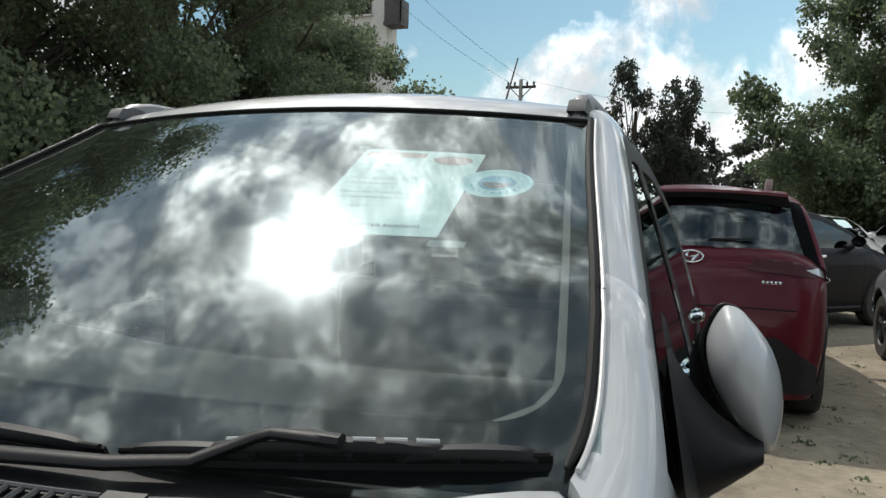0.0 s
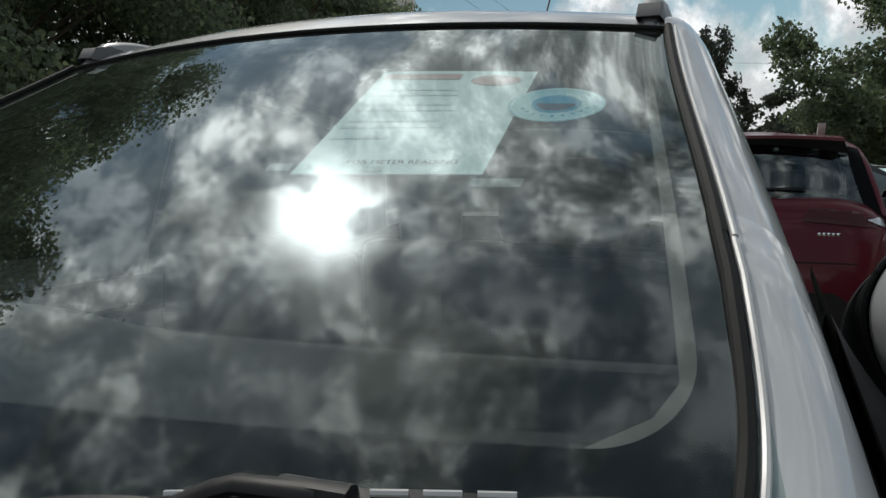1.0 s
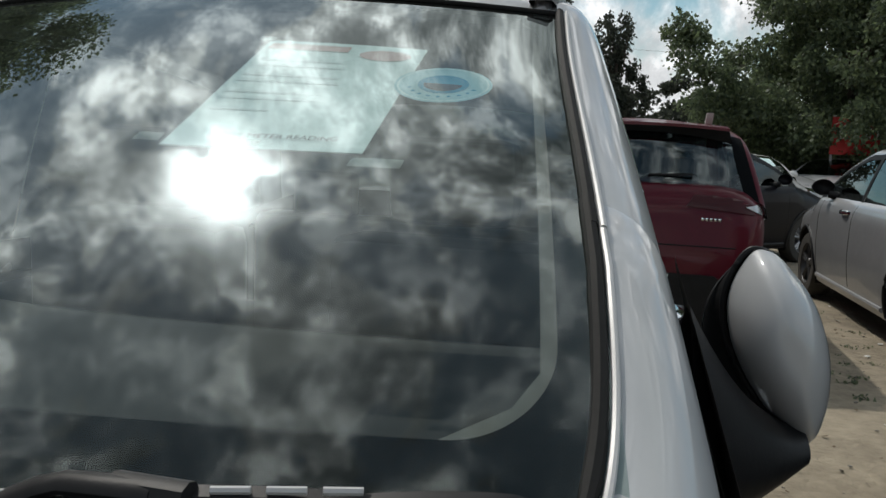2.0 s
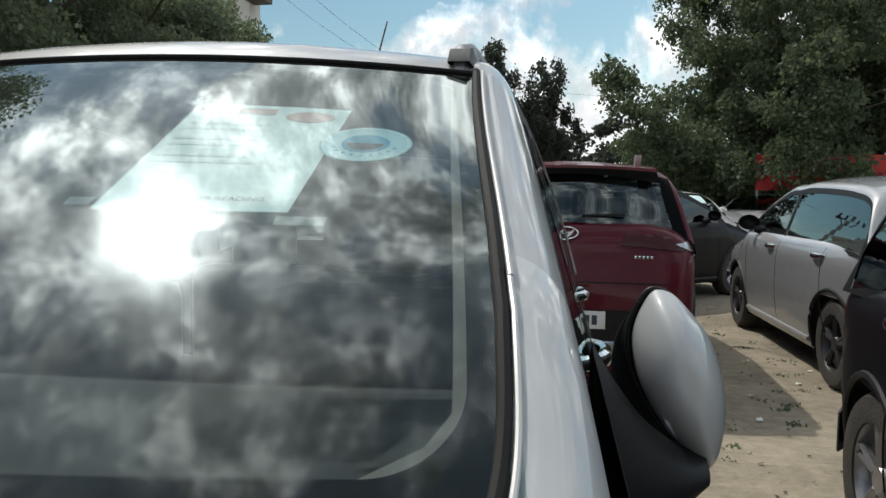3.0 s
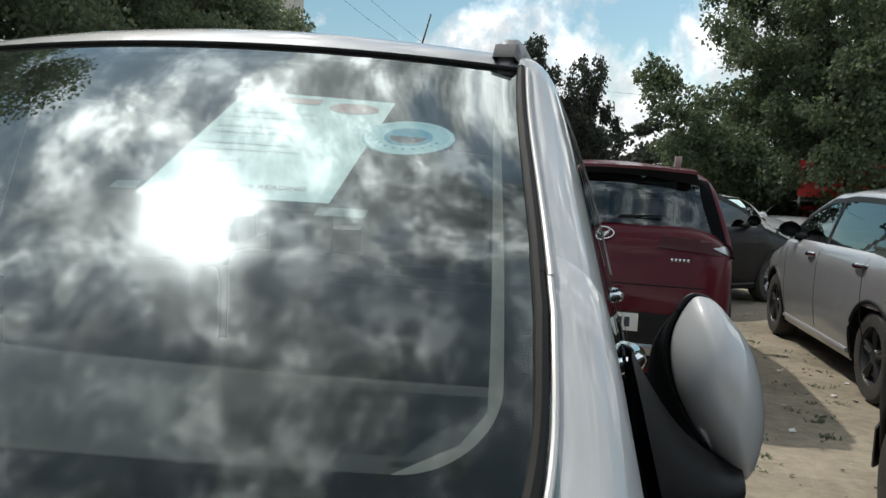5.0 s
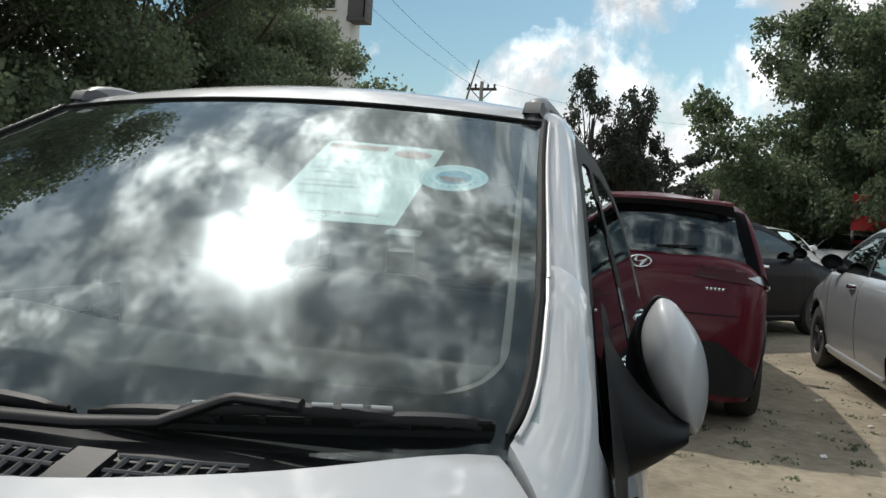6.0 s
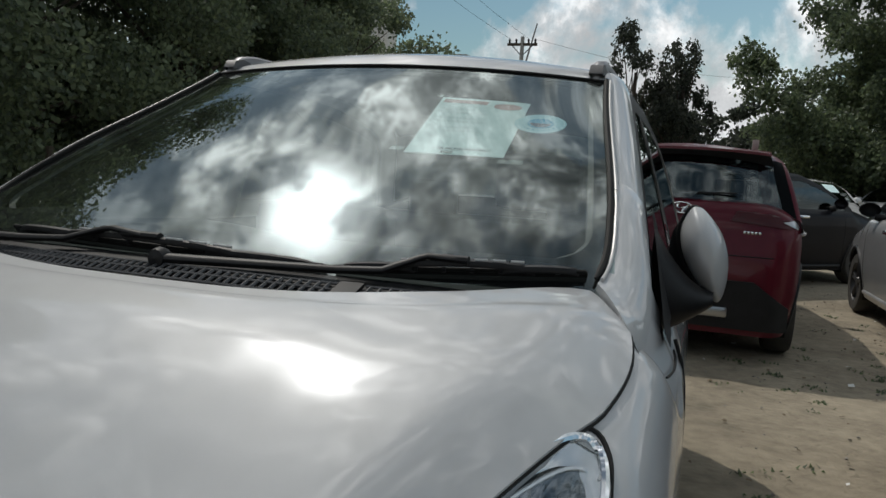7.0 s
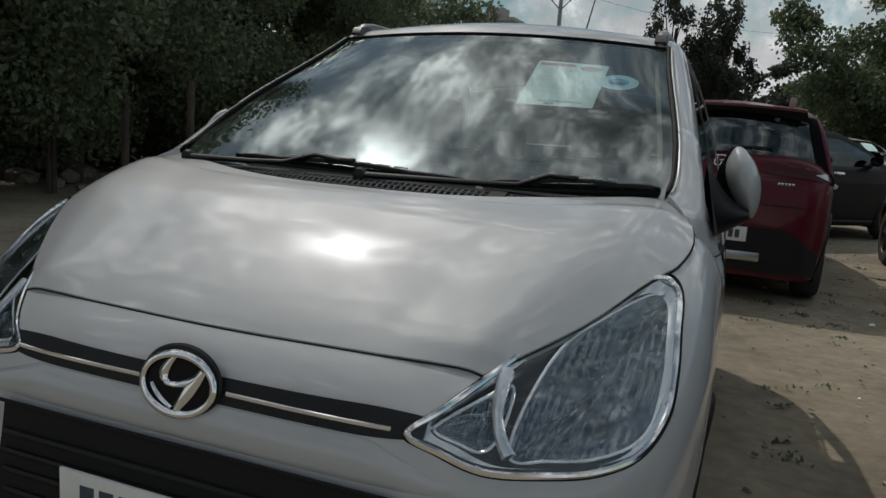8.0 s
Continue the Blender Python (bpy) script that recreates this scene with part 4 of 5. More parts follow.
def build_hero():
    sh = HERO
    car = thing("white_hatchback", "parked white hatchback with roof rails and price sheet behind windscreen", "car", pose(0.034, -0.146, 0, 0, 0, 1.25))
    lamp = LAMP_EDGE

    def cut(x, y, z):
        if y < 0.85 and z > 0.62 and inside(x, z, lamp):
            return True
        return min(0.81 + 0.18 * (abs(x) / 0.636) ** 3, 1.03) < y < 3.35 and z > 0.9 and x < 0.645

    part("body", body_shell(sh, [cut, arch_cut(sh, sh.radius + 0.055)]), PAINT_WHITE, car, "white painted body", angle=35)
    hero_hood(sh, car)
    for s in (1, -1):
        hero_headlamp(sh, car, s)
        hero_mirror(sh, car, s)
        seam(sh, car, [(s * (sh.side_x(y, z) - 0.0005), y, z) for y, z in zip(np.linspace(0.93, 1.09, 10), np.linspace(0.945, 0.955, 10))], 0.002)
        hero_pillar_base(sh, car, s)
    # slim upper grille with its bright strip, over a rounded ledge
    xs = np.linspace(-0.425, 0.425, 61)
    ends = [1 - 0.35 * max(0.0, (abs(x) - 0.3) / 0.125) ** 2 for x in xs]
    g = part("grille", grid([[on_nose(sh, x, 0.771 + (v - 0.5) * 0.036 * e, 0.003) for x, e in zip(xs, ends)] for v in np.linspace(0, 1, 7)]), BLACK, car, "black slim grille")
    for s in (1, -1):
        part("grille_strip", tube([on_nose(sh, s * x - 0.012, 0.771 - 0.004 * (x / 0.4), 0.005) for x in np.linspace(0.09, 0.385, 14)], 0.0038, 8), CHROME, g, "thin chrome strip")
    ledge = [[on_nose(sh, x, 0.690 + (0.06 - 0.035 * min(1.0, max(0.0, (abs(x) - 0.34) / 0.12))) * v, 0.003 - 0.009 * (abs(x) / 0.5) ** 6 + 0.016 * math.sin(math.pi * v) ** 0.7 * (1 - 0.8 * (abs(x) / 0.5) ** 4)) for x in np.linspace(-0.5, 0.5, 61)] for v in np.linspace(0, 1, 10)]
    part("bumper_ledge", grid(ledge), PAINT_WHITE, car, "white bumper ledge", angle=60)
    mid = Vector((-0.012, 0.030, 0.777))
    emblem(car, lambda x, z, out: mid + Vector((x, 0.36 * z - out + 0.12 * x * x, 0.93 * z)), 0.073, 0.048)
    part("badge_seat", grid([[mid + Vector((0.08 * r * math.cos(a), 0.36 * 0.058 * r * math.sin(a) + 0.004 + 0.008 * (r > 1), 0.93 * 0.058 * r * math.sin(a))) for a in np.linspace(0, 2 * math.pi, 41)] for r in (0.05, 1.0, 1.04)]), BLACK, car)
    # lower grille, plate
    low = part("lower_grille", grid([[(x * (1 + 0.35 * (0.684 - z)), sh.front_y(x, 0.63) - 0.004 - 0.012 * (0.684 - z), z) for x in np.linspace(-0.40, 0.40, 41)] for z in np.linspace(0.34, 0.686, 12)]), GAP, car, "dark lower grille")
    for z in np.linspace(0.38, 0.62, 6):
        part("grille_bar", tube([(x, sh.front_y(x, 0.63) - 0.014, z) for x in np.linspace(-0.40, 0.40, 31)], 0.008, 6), BLACK, low)
    part("grille_edge", tube([(x, sh.front_y(x, 0.63) - 0.008, 0.684) for x in np.linspace(-0.41, 0.41, 31)], 0.004, 8), GAP, low)
    plate = part("number_plate", box(-0.25, 0.25, -0.034, -0.022, 0.465, 0.58, 0.004), PLATE, car, "white number plate")
    for k in range(9):
        part("plate_mark", box(-0.2 + k * 0.045, -0.168 + k * 0.045, -0.0365, -0.033, 0.49, 0.55), INK_DARK, plate)
    greenhouse(sh, car, PAINT_WHITE, pillar_from=1.235)
    hero_cowl(sh, car)
    hero_frit(sh, car)
    hero_wiper(sh, car, 0.252, 0.634, 0.972, 1.006, Vector((-0.02, 0.905, 1.045)), (Vector((0.27, 0.945, 1.050)), Vector((0.335, 0.972, 1.052)), Vector((0.385, 0.998, 1.073))))
    hero_wiper(sh, car, -0.44, 0.235, 0.985, 0.972, Vector((-0.53, 0.94, 1.045)), (Vector((-0.33, 0.93, 1.050)), Vector((-0.25, 0.945, 1.054)), Vector((-0.19, 0.97, 1.074))))
    side_seams(sh, car, 0.93)
    door_handles(sh, car, 0.93, CHROME, 0.3)
    wheels_of(sh, car, RIM)
    roof_rails(sh, car, RAIL, 1.772, 3.15, 0.526)
    # aerial at the back of the roof
    root = sh.upper(0.0, 3.12)
    part("aerial", tube([root, root + Vector((0, 0.03, 0.02)), root + Vector((0.02, 0.34, 0.44))], [0.016, 0.006, 0.003], 8), BLACK, car, "thin black roof aerial")
    # cabin
    dash = [[(x, 1.06 + 0.55 * v + 0.12 * x * x, 1.0 + 0.035 * math.sin(v * 2.6) + 0.05 * math.exp(-((x + 0.36) / 0.2) ** 2) * max(0, v - 0.35) - 0.25 * max(0, v - 0.8)) for x in np.linspace(-0.66, 0.66, 33)] for v in np.linspace(0, 1, 14)]
    part("dashboard", slab(dash, (0, 0, -0.05)), DASH, car, "dark dashboard")
    part("headliner", flip(grid([[sh.upper(x, y) - Vector((0, 0, 0.03)) for x in np.linspace(-0.54, 0.54, 9)] for y in np.linspace(1.78, 3.25, 12)])), BEIGE, car)
    draw_in_nose(car)
    return car, sh


hero, hero_shape = build_hero()


def on_screen(x, y, up=-0.006):
    """A point just behind the hero's windscreen, in the world."""
    p = hero_shape.upper(x, y) + Vector((0, -0.48 * up, 0.88 * up))
    return hero.matrix_world @ p


def screen_sheet(x0, x1, y0, y1, up, lean=0.0, n=10):
    return [[on_screen(x0 + (x1 - x0) * u + lean * v, y0 + (y1 - y0) * v, up) for u in np.linspace(0, 1, n)] for v in np.linspace(0, 1, n)]


def price_sheet():
    ob = part("price_sheet", flip(slab(screen_sheet(0.205, 0.411, 1.357, 1.613, -0.008, -0.006), (0, 0.0002, -0.0006))), PAPER)
    tagged(ob, "pale sheet of paper taped inside the windscreen", "paper")
    part("heading", grid(screen_sheet(0.208, 0.312, 1.586, 1.602, -0.0072, 0.0, 6)), INK_RED, ob, "red heading bar")
    blob = [[on_screen(0.360 + 0.032 * r * math.cos(a), 1.583 + 0.015 * r * math.sin(a), -0.0072) for a in np.linspace(0, 2 * math.pi, 25)] for r in (0.02, 1.0)]
    part("seal", grid(blob), INK_RED, ob, "red oval seal")
    random.seed(5)
    for k, y in enumerate((1.553, 1.538, 1.512, 1.497, 1.470, 1.455, 1.43)):
        x1 = random.uniform(0.28, 0.34)
        part("text_line", grid(screen_sheet(0.212, x1, y, y + 0.005, -0.0072, 0, 4)), GREY_INK, ob)
    txt = bpy.data.curves.new("footer", "FONT")
    txt.body, txt.size, txt.align_x = "FOR METER READING", 0.0125, "CENTER"
    txt.materials.append(INK_DARK)
    t = new("footer", txt)
    a, bx, by = on_screen(0.32, 1.375, -0.0068), on_screen(0.34, 1.375, -0.0068), on_screen(0.32, 1.395, -0.0068)
    ex = (bx - a).normalized()
    ez = ex.cross((by - a).normalized()).normalized()
    ey = ez.cross(ex)
    t.matrix_world = Matrix(((ex.x, ey.x, ez.x, a.x), (ex.y, ey.y, ez.y, a.y), (ex.z, ey.z, ez.z, a.z), (0, 0, 0, 1)))
    t.parent = ob
    # strips of sticky tape
    tape = glass("tape", (0.75, 0.8, 0.8), 0.12, dust_veil=0.25)
    for x0, x1, y0, y1 in ((0.172, 0.20, 1.362, 1.376), (0.405, 0.455, 1.332, 1.347), (0.183, 0.205, 1.609, 1.620), (0.28, 0.305, 1.36, 1.37)):
        part("tape", slab(screen_sheet(x0, x1, y0, y1, -0.0066, 0, 4), (0, 0, -0.0003)), tape, ob, "clear sticky tape")


def round_sticker():
    def disc(r0, r1, up, a0=0, a1=2 * math.pi):
        return flip(grid([[on_screen(0.450 + 0.055 * r * math.cos(a), 1.513 + 0.046 * r * math.sin(a), up) for a in np.linspace(a0, a1, 41)] for r in (r0, r1)]))

    ob = part("round_sticker", disc(0.0, 1.0, -0.0058), material("sticker_pale", (0.35, 0.62, 0.68), 0.7))
    tagged(ob, "round pale blue sticker inside the windscreen", "sticker")
    part("sticker_ring", disc(0.90, 0.94, -0.0054), material("sticker_line", (0.55, 0.78, 0.8), 0.7), ob)
    part("sticker_field", disc(0.0, 0.52, -0.0054, 0, 2 * math.pi), INK_BLUE, ob, "blue round field")
    part("sticker_arch", disc(0.0, 0.40, -0.005, math.pi, 2 * math.pi), INK_DARK, ob)
    for k in range(9):
        a = math.pi * (1.12 + 0.76 * k / 8)
        part("sticker_mark", disc(0.66, 0.74, -0.0054, a, a + 0.10), INK_BLUE, ob)


price_sheet()
round_sticker()


# ---------------------------------------------------------------- the other cars


def hatch(L, W, H, r=0.3, deck=1.06):
    k = W / 0.83
    return Shape(
        L,
        [(0, 0.6), (0.02, 0.69), (0.06, 0.77), (0.12, 0.81), (0.3, 0.88), (0.6, 0.96), (0.95, 1.04), (1.1, 1.05), (L - 0.9, 1.05), (L - 0.25, deck), (L - 0.12, deck - 0.02), (L - 0.05, deck - 0.11), (L, 0.70)],
        [(0, 0.45 * k), (0.03, 0.55 * k), (0.1, 0.64 * k), (0.25, 0.72 * k), (0.5, 0.78 * k), (0.9, 0.81 * k), (1.5, W), (L - 1.0, W), (L - 0.5, 0.8 * k), (L - 0.15, 0.75 * k), (L - 0.04, 0.68 * k), (L, 0.6 * k)],
        0.62,
        [(0.98, 1.03), (1.4, 1.26), (1.8, H - 0.06), (1.95, H - 0.03), (2.3, H), (L - 1.2, H - 0.01), (L - 0.5, H - 0.06), (L - 0.36, H - 0.1), (L - 0.12, deck - 0.01)],
        (0.98, 1.8), (L - 0.40, L - 0.12), (0.82, L - 0.62), r,
        [(0, 2.6), (0.2, 3), (0.9, 3.5), (1.1, 5), (L - 0.6, 5), (L, 5)],
        [(1.0, 0.68 * k), (1.06, 0.66 * k), (1.4, 0.56 * k), (H, 0.545 * k)],
        ((0.98, 0.755 * k), (H - 0.06, 0.605 * k)))


def surface_patch(sh, quad, out, rear, n=8):
    """A patch on the nose or tail over a quad of (x, z) corners."""
    (a, b, c, d) = [Vector((*q, 0)) for q in quad]
    rows = []
    for v in np.linspace(0, 1, n):
        row = []
        for u in np.linspace(0, 1, n):
            p = (a * (1 - u) + b * u) * (1 - v) + (d * (1 - u) + c * u) * v
            row.append(on_nose(sh, p.x, p.y, out, rear))
        rows.append(row)
    return rows


def plain_car(name, label, L, W, H, m, mat, rim=RIM, r=0.3, rails=None, handles=CHROME, spokes=6, group="parked cars", deck=1.06, rear_trim=None, cap=None):
    sh = hatch(L, W, H, r, deck)
    car = thing(name, label, "car", m, group)

    def cut(x, y, z):
        return 1.05 < y < L - 0.3 and z > 0.9 and x < 0.66 * W / 0.83

    part("body", body_shell(sh, [cut, arch_cut(sh, r + 0.055)]), mat, car, angle=35)
    greenhouse(sh, car, mat, glass_mat=GLASS_SIDE, rear_trim=rear_trim)
    side_seams(sh, car, 0.94)
    door_handles(sh, car, 0.88, handles)
    wheels_of(sh, car, rim, spokes)
    mirrors(sh, car, cap or mat, 1.42, 1.06, W - 0.08)
    seam(sh, car, [(x, sh.front_y(x, 0.84) - 0.001 if abs(x) < 0.5 else sh.front_y(x, 0.84), 0.84) for x in np.linspace(-0.5, 0.5, 21)])
    for s in (1, -1):
        part("sill_trim", tube([(s * (sh.side_x(y, 0.26) + 0.003), y, 0.26) for y in np.linspace(sh.wheels[0] + 0.42, sh.wheels[1] - 0.42, 14)], 0.02, 8), BLACK if mat is not PAINT_SILVER else mat, car)
        q = [(s * 0.42, 0.70), (s * 0.66, 0.72), (s * 0.70, 0.84), (s * 0.44, 0.78)]
        lamp = part("headlamp", flip(grid(surface_patch(sh, q if s > 0 else [q[1], q[0], q[3], q[2]], 0.006, False))), CHROME, car, "clear headlamp")
    part("front_grille", flip(grid(surface_patch(sh, [(-0.36, 0.66), (0.36, 0.66), (0.38, 0.74), (-0.38, 0.74)], 0.006, False))), BLACK, car, "black grille")
    return car, sh


def tail(car, sh, lamp_quad, plate_z=0.62, lamp_mat=LAMP_RED):
    L = sh.length
    for s in (1, -1):
        q = [(s * x, z) for x, z in lamp_quad]
        part("tail_lamp", slab(surface_patch(sh, q if s < 0 else [q[1], q[0], q[3], q[2]], 0.012, True), (0, -0.02, 0)), lamp_mat, car, "red tail lamp")
    pl = part("number_plate", box(-0.25, 0.25, L + 0.014, L + 0.024, plate_z - 0.055, plate_z + 0.055, 0.003), PLATE, car, "white number plate")
    for k in range(9):
        part("plate_mark", box(-0.2 + k * 0.046, -0.168 + k * 0.046, L + 0.023, L + 0.0255, plate_z - 0.03, plate_z + 0.03), INK_DARK, pl)
    part("rear_bumper", slab([[on_nose(sh, x, 0.5, 0.016, True) + Vector((0, 0, z - 0.5)) for x in np.linspace(-0.75 + 1.4 * max(0, z - 0.4), 0.75 - 1.4 * max(0, z - 0.4), 25)] for z in (0.24, 0.3, 0.36, 0.4, 0.45, 0.5, 0.54, 0.57)], (0, -0.02, 0)), BLACK, car, "black lower bumper")


def red_car():
    L = 3.985
    car, sh = plain_car("red_hatchback", "dark red hatchback parked with its tail towards the white car", L, 0.867, 1.55, pose(0.63, 5.24 + L, 0, 0, 0, 180), PAINT_RED, RIM, 0.305, deck=1.115, rear_trim=FRIT)
    tail(car, sh, [(0.33, 0.975), (0.775, 0.935), (0.755, 1.085), (0.37, 1.045)], 0.51)
    for s in (1, -1):
        q = [(s * 0.66, 0.985), (s * 0.775, 0.935), (s * 0.765, 1.01), (s * 0.745, 1.0)]
        part("reflector", slab(surface_patch(sh, q if s < 0 else [q[1], q[0], q[3], q[2]], 0.016, True), (0, -0.01, 0)), CLEAR_LAMP, car, "clear reversing lamp")
        # upright rear ends of the roof rails
        p = sh.upper(0.47, L - 0.66)
        rail = [[(s * (p.x - 0.022 + 0.044 * u), p.y + (0.0 - 0.14 * (1 - v)) * (1 - v * 0.6) - 0.02, p.z - 0.01 + 0.105 * v) for u in (0, 1)] for v in np.linspace(0, 1, 6)]
        part("rail_end", slab(rail, (0, -0.05, 0)), PLATE, car, "pale rail end")
    mid = on_nose(sh, 0, 1.02, 0.012, True)
    emblem(car, lambda x, z, out: mid + Vector((-x, out - 0.25 * z, 0.022 + 0.96 * z)), 0.07, 0.038, True)
    part("model_badge", join(*[box(-0.53 + 0.024 * k, -0.512 + 0.024 * k, sh.front_y(0.5, 0.90, True) - 0.004, sh.front_y(0.5, 0.90, True) + 0.006, 0.892, 0.91, 0.002) for k in range(5)]), CHROME, car, "small chrome badge marks")
    # spoiler over the back glass, with its dark underside
    def lip(x, v):
        return Vector((x * (1 - 0.03 * v), L - 0.60 + 0.36 * v - 0.12 * x * x, 1.50 - 0.028 * v - 0.075 * x * x))

    xs = np.linspace(-0.575, 0.575, 33)
    part("spoiler", slab([[lip(x, v) for x in xs] for v in np.linspace(0, 1, 8)], (0, 0, -0.018)), PAINT_RED, car, "red roof spoiler")
    under = []
    for v in np.linspace(0, 1, 5):
        under.append([(lip(x, 0.97) - Vector((0, 0.004, 0.017))) * (1 - v) + (sh.upper(x * 1.02, L - 0.315) + Vector((0, 0.006, 0.004))) * v for x in xs])
    part("spoiler_underside", grid(under), BLACK, car, "black spoiler underside")
    seam(sh, car, [on_nose(sh, x, 0.74, 0.001, True) for x in np.linspace(-0.62, 0.62, 21)], 0.004)
    part("rear_diffuser", slab([[(x, L - 0.03 - 0.1 * (x / 0.7) ** 2, z) for x in np.linspace(-0.66, 0.66, 15)] for z in (0.24, 0.34, 0.42)], (0, -0.03, 0)), PAINT_BLACK, car)
    part("exhaust_guard", box(-0.36, 0.36, L - 0.06, L + 0.03, 0.31, 0.385, 0.02), SATIN, car, "silver bumper insert")
    part("rear_wiper", tube([on_nose(sh, 0, 1.06, 0.01, True), Vector((-0.1, L - 0.14, 1.15)), Vector((-0.36, L - 0.16, 1.16))], 0.008, 6), BLACK, car)
    return car


red_car()
silver, silver_sh = plain_car("silver_hatchback", "silver grey hatchback on dusty dark alloy wheels", 3.97, 0.84, 1.47, pose(3.05, 5.34 + 3.97, 0, 0, 0, 180 + 2.5), PAINT_SILVER, RIM_DARK, 0.305, handles=CHROME, spokes=5, cap=BLACK)
tail(silver, silver_sh, [(0.50, 0.80), (0.765, 0.80), (0.735, 1.0), (0.54, 1.0)])
dark, dark_sh = plain_car("dark_hatchback", "dark car parked facing the other way on sandy ground", 3.99, 0.84, 1.5, pose(2.520, 3.90 - 3.99, 0, 0, 0, 0), PAINT_BLACK, RIM, 0.305, spokes=5)
tail(dark, dark_sh, [(0.50, 0.80), (0.765, 0.80), (0.735, 1.0), (0.54, 1.0)])
plain_car("black_hatchback", "black car with bright alloy wheels standing beyond the red car", 4.0, 0.85, 1.48, pose(2.77, 12.12, 0, 0, 0, 135), PAINT_BLACK, RIM, 0.31)
w1, w1_sh = plain_car("pale_hatchback", "pale silver hatchback with a paper in its windscreen", 3.6, 0.78, 1.45, pose(3.00, 14.35, 0, 0, 0, 14), PAINT_PALE, RIM)
part("windscreen_paper", slab([[w1_sh.upper(x, y) + Vector((0, -0.006, 0.01)) for x in np.linspace(0.2, 0.42, 5)] for y in np.linspace(1.25, 1.6, 5)], (0, 0, -0.002)), PAPER, w1, "sheet of paper")
plain_car("white_car", "white hatchback parked in the back row", 3.6, 0.78, 1.45, pose(3.96, 17.59, 0, 0, 0, -32), PAINT_WHITE, RIM)
plain_car("white_car", "white hatchback parked in the back row", 3.7, 0.80, 1.47, pose(4.40, 17.26, 0, 0, 0, 50), PAINT_WHITE, RIM)


# ---------------------------------------------------------------- ground and surroundings


def ground_material():
    m = material("sandy_ground", (0.31, 0.265, 0.195), 0.95, vary=0.35, scale=1.6, bump=0.8, bump_scale=26, second=(0.165, 0.14, 0.102))
    return m


def ground():
    xs = np.unique(np.concatenate([np.linspace(-6, 7, 131), np.array([-900, -300, -100, -50, -30, -20, -14, -10, -8, 9, 12, 16, 22, 35, 60, 120, 350, 900])]))
    ys = np.unique(np.concatenate([np.linspace(-4, 16, 161), np.array([-900, -300, -80, -30, -12, -7, 18, 21, 25, 30, 40, 60, 120, 350, 900])]))
    rows = []
    for y in ys:
        row = []
        for x in xs:
            z = 0.0
            if abs(x) < 9 and -7 < y < 20:
                z = 0.018 * noise.noise((x * 1.3, y * 1.3, 0)) + 0.008 * noise.noise((x * 6, y * 6, 3)) - 0.008
            row.append((x, y, z))
        rows.append(row)
    ob = part("ground", grid(rows), ground_material())
    tagged(ob, "sandy bare ground with tyre tracks and sparse weeds", "ground", kind="structure")


def scatter(name, label, category, mat, n, area, size, seed, flat=0.5):
    rnd = random.Random(seed)
    bm_pairs = []
    for _ in range(n):
        x, y = rnd.uniform(area[0], area[1]), rnd.uniform(area[2], area[3])
        s = size * rnd.uniform(0.4, 1.6)
        v, f = box(-s, s, -s, s, -s * flat, s * flat)
        m = Matrix.Translation((x, y, 0.004)) @ Euler((rnd.uniform(-0.4, 0.4), rnd.uniform(-0.4, 0.4), rnd.uniform(0, 6))).to_matrix().to_4x4()
        bm_pairs.append(moved(([(p[0] * rnd.uniform(0.5, 1), p[1] * rnd.uniform(0.5, 1), p[2] * rnd.uniform(0.5, 1)) for p in v], f), m))
    ob = part(name, join(*bm_pairs), mat, smooth=False)
    tagged(ob, label, category, kind="stuff")


def weeds(n, area, seed):
    rnd = random.Random(seed)
    verts, faces = [], []
    for _ in range(n):
        cx, cy = rnd.uniform(area[0], area[1]), rnd.uniform(area[2], area[3])
        for _ in range(rnd.randint(8, 22)):
            a, l = rnd.uniform(0, 6.3), rnd.uniform(0.008, 0.026)
            x, y = cx + rnd.gauss(0, 0.03), cy + rnd.gauss(0, 0.03)
            dx, dy = math.cos(a) * 1.1 * l, math.sin(a) * 1.1 * l
            k = len(verts)
            w = 0.008
            verts += [(x - dy / l * w, y + dx / l * w, -0.01), (x + dy / l * w, y - dx / l * w, -0.01), (x + dx, y + dy, l * 0.45)]
            faces.append((k, k + 1, k + 2))
    ob = part("weeds", (verts, faces), LEAF_NEEM, smooth=False)
    tagged(ob, "small green weeds on sandy ground", "weeds", kind="stuff")


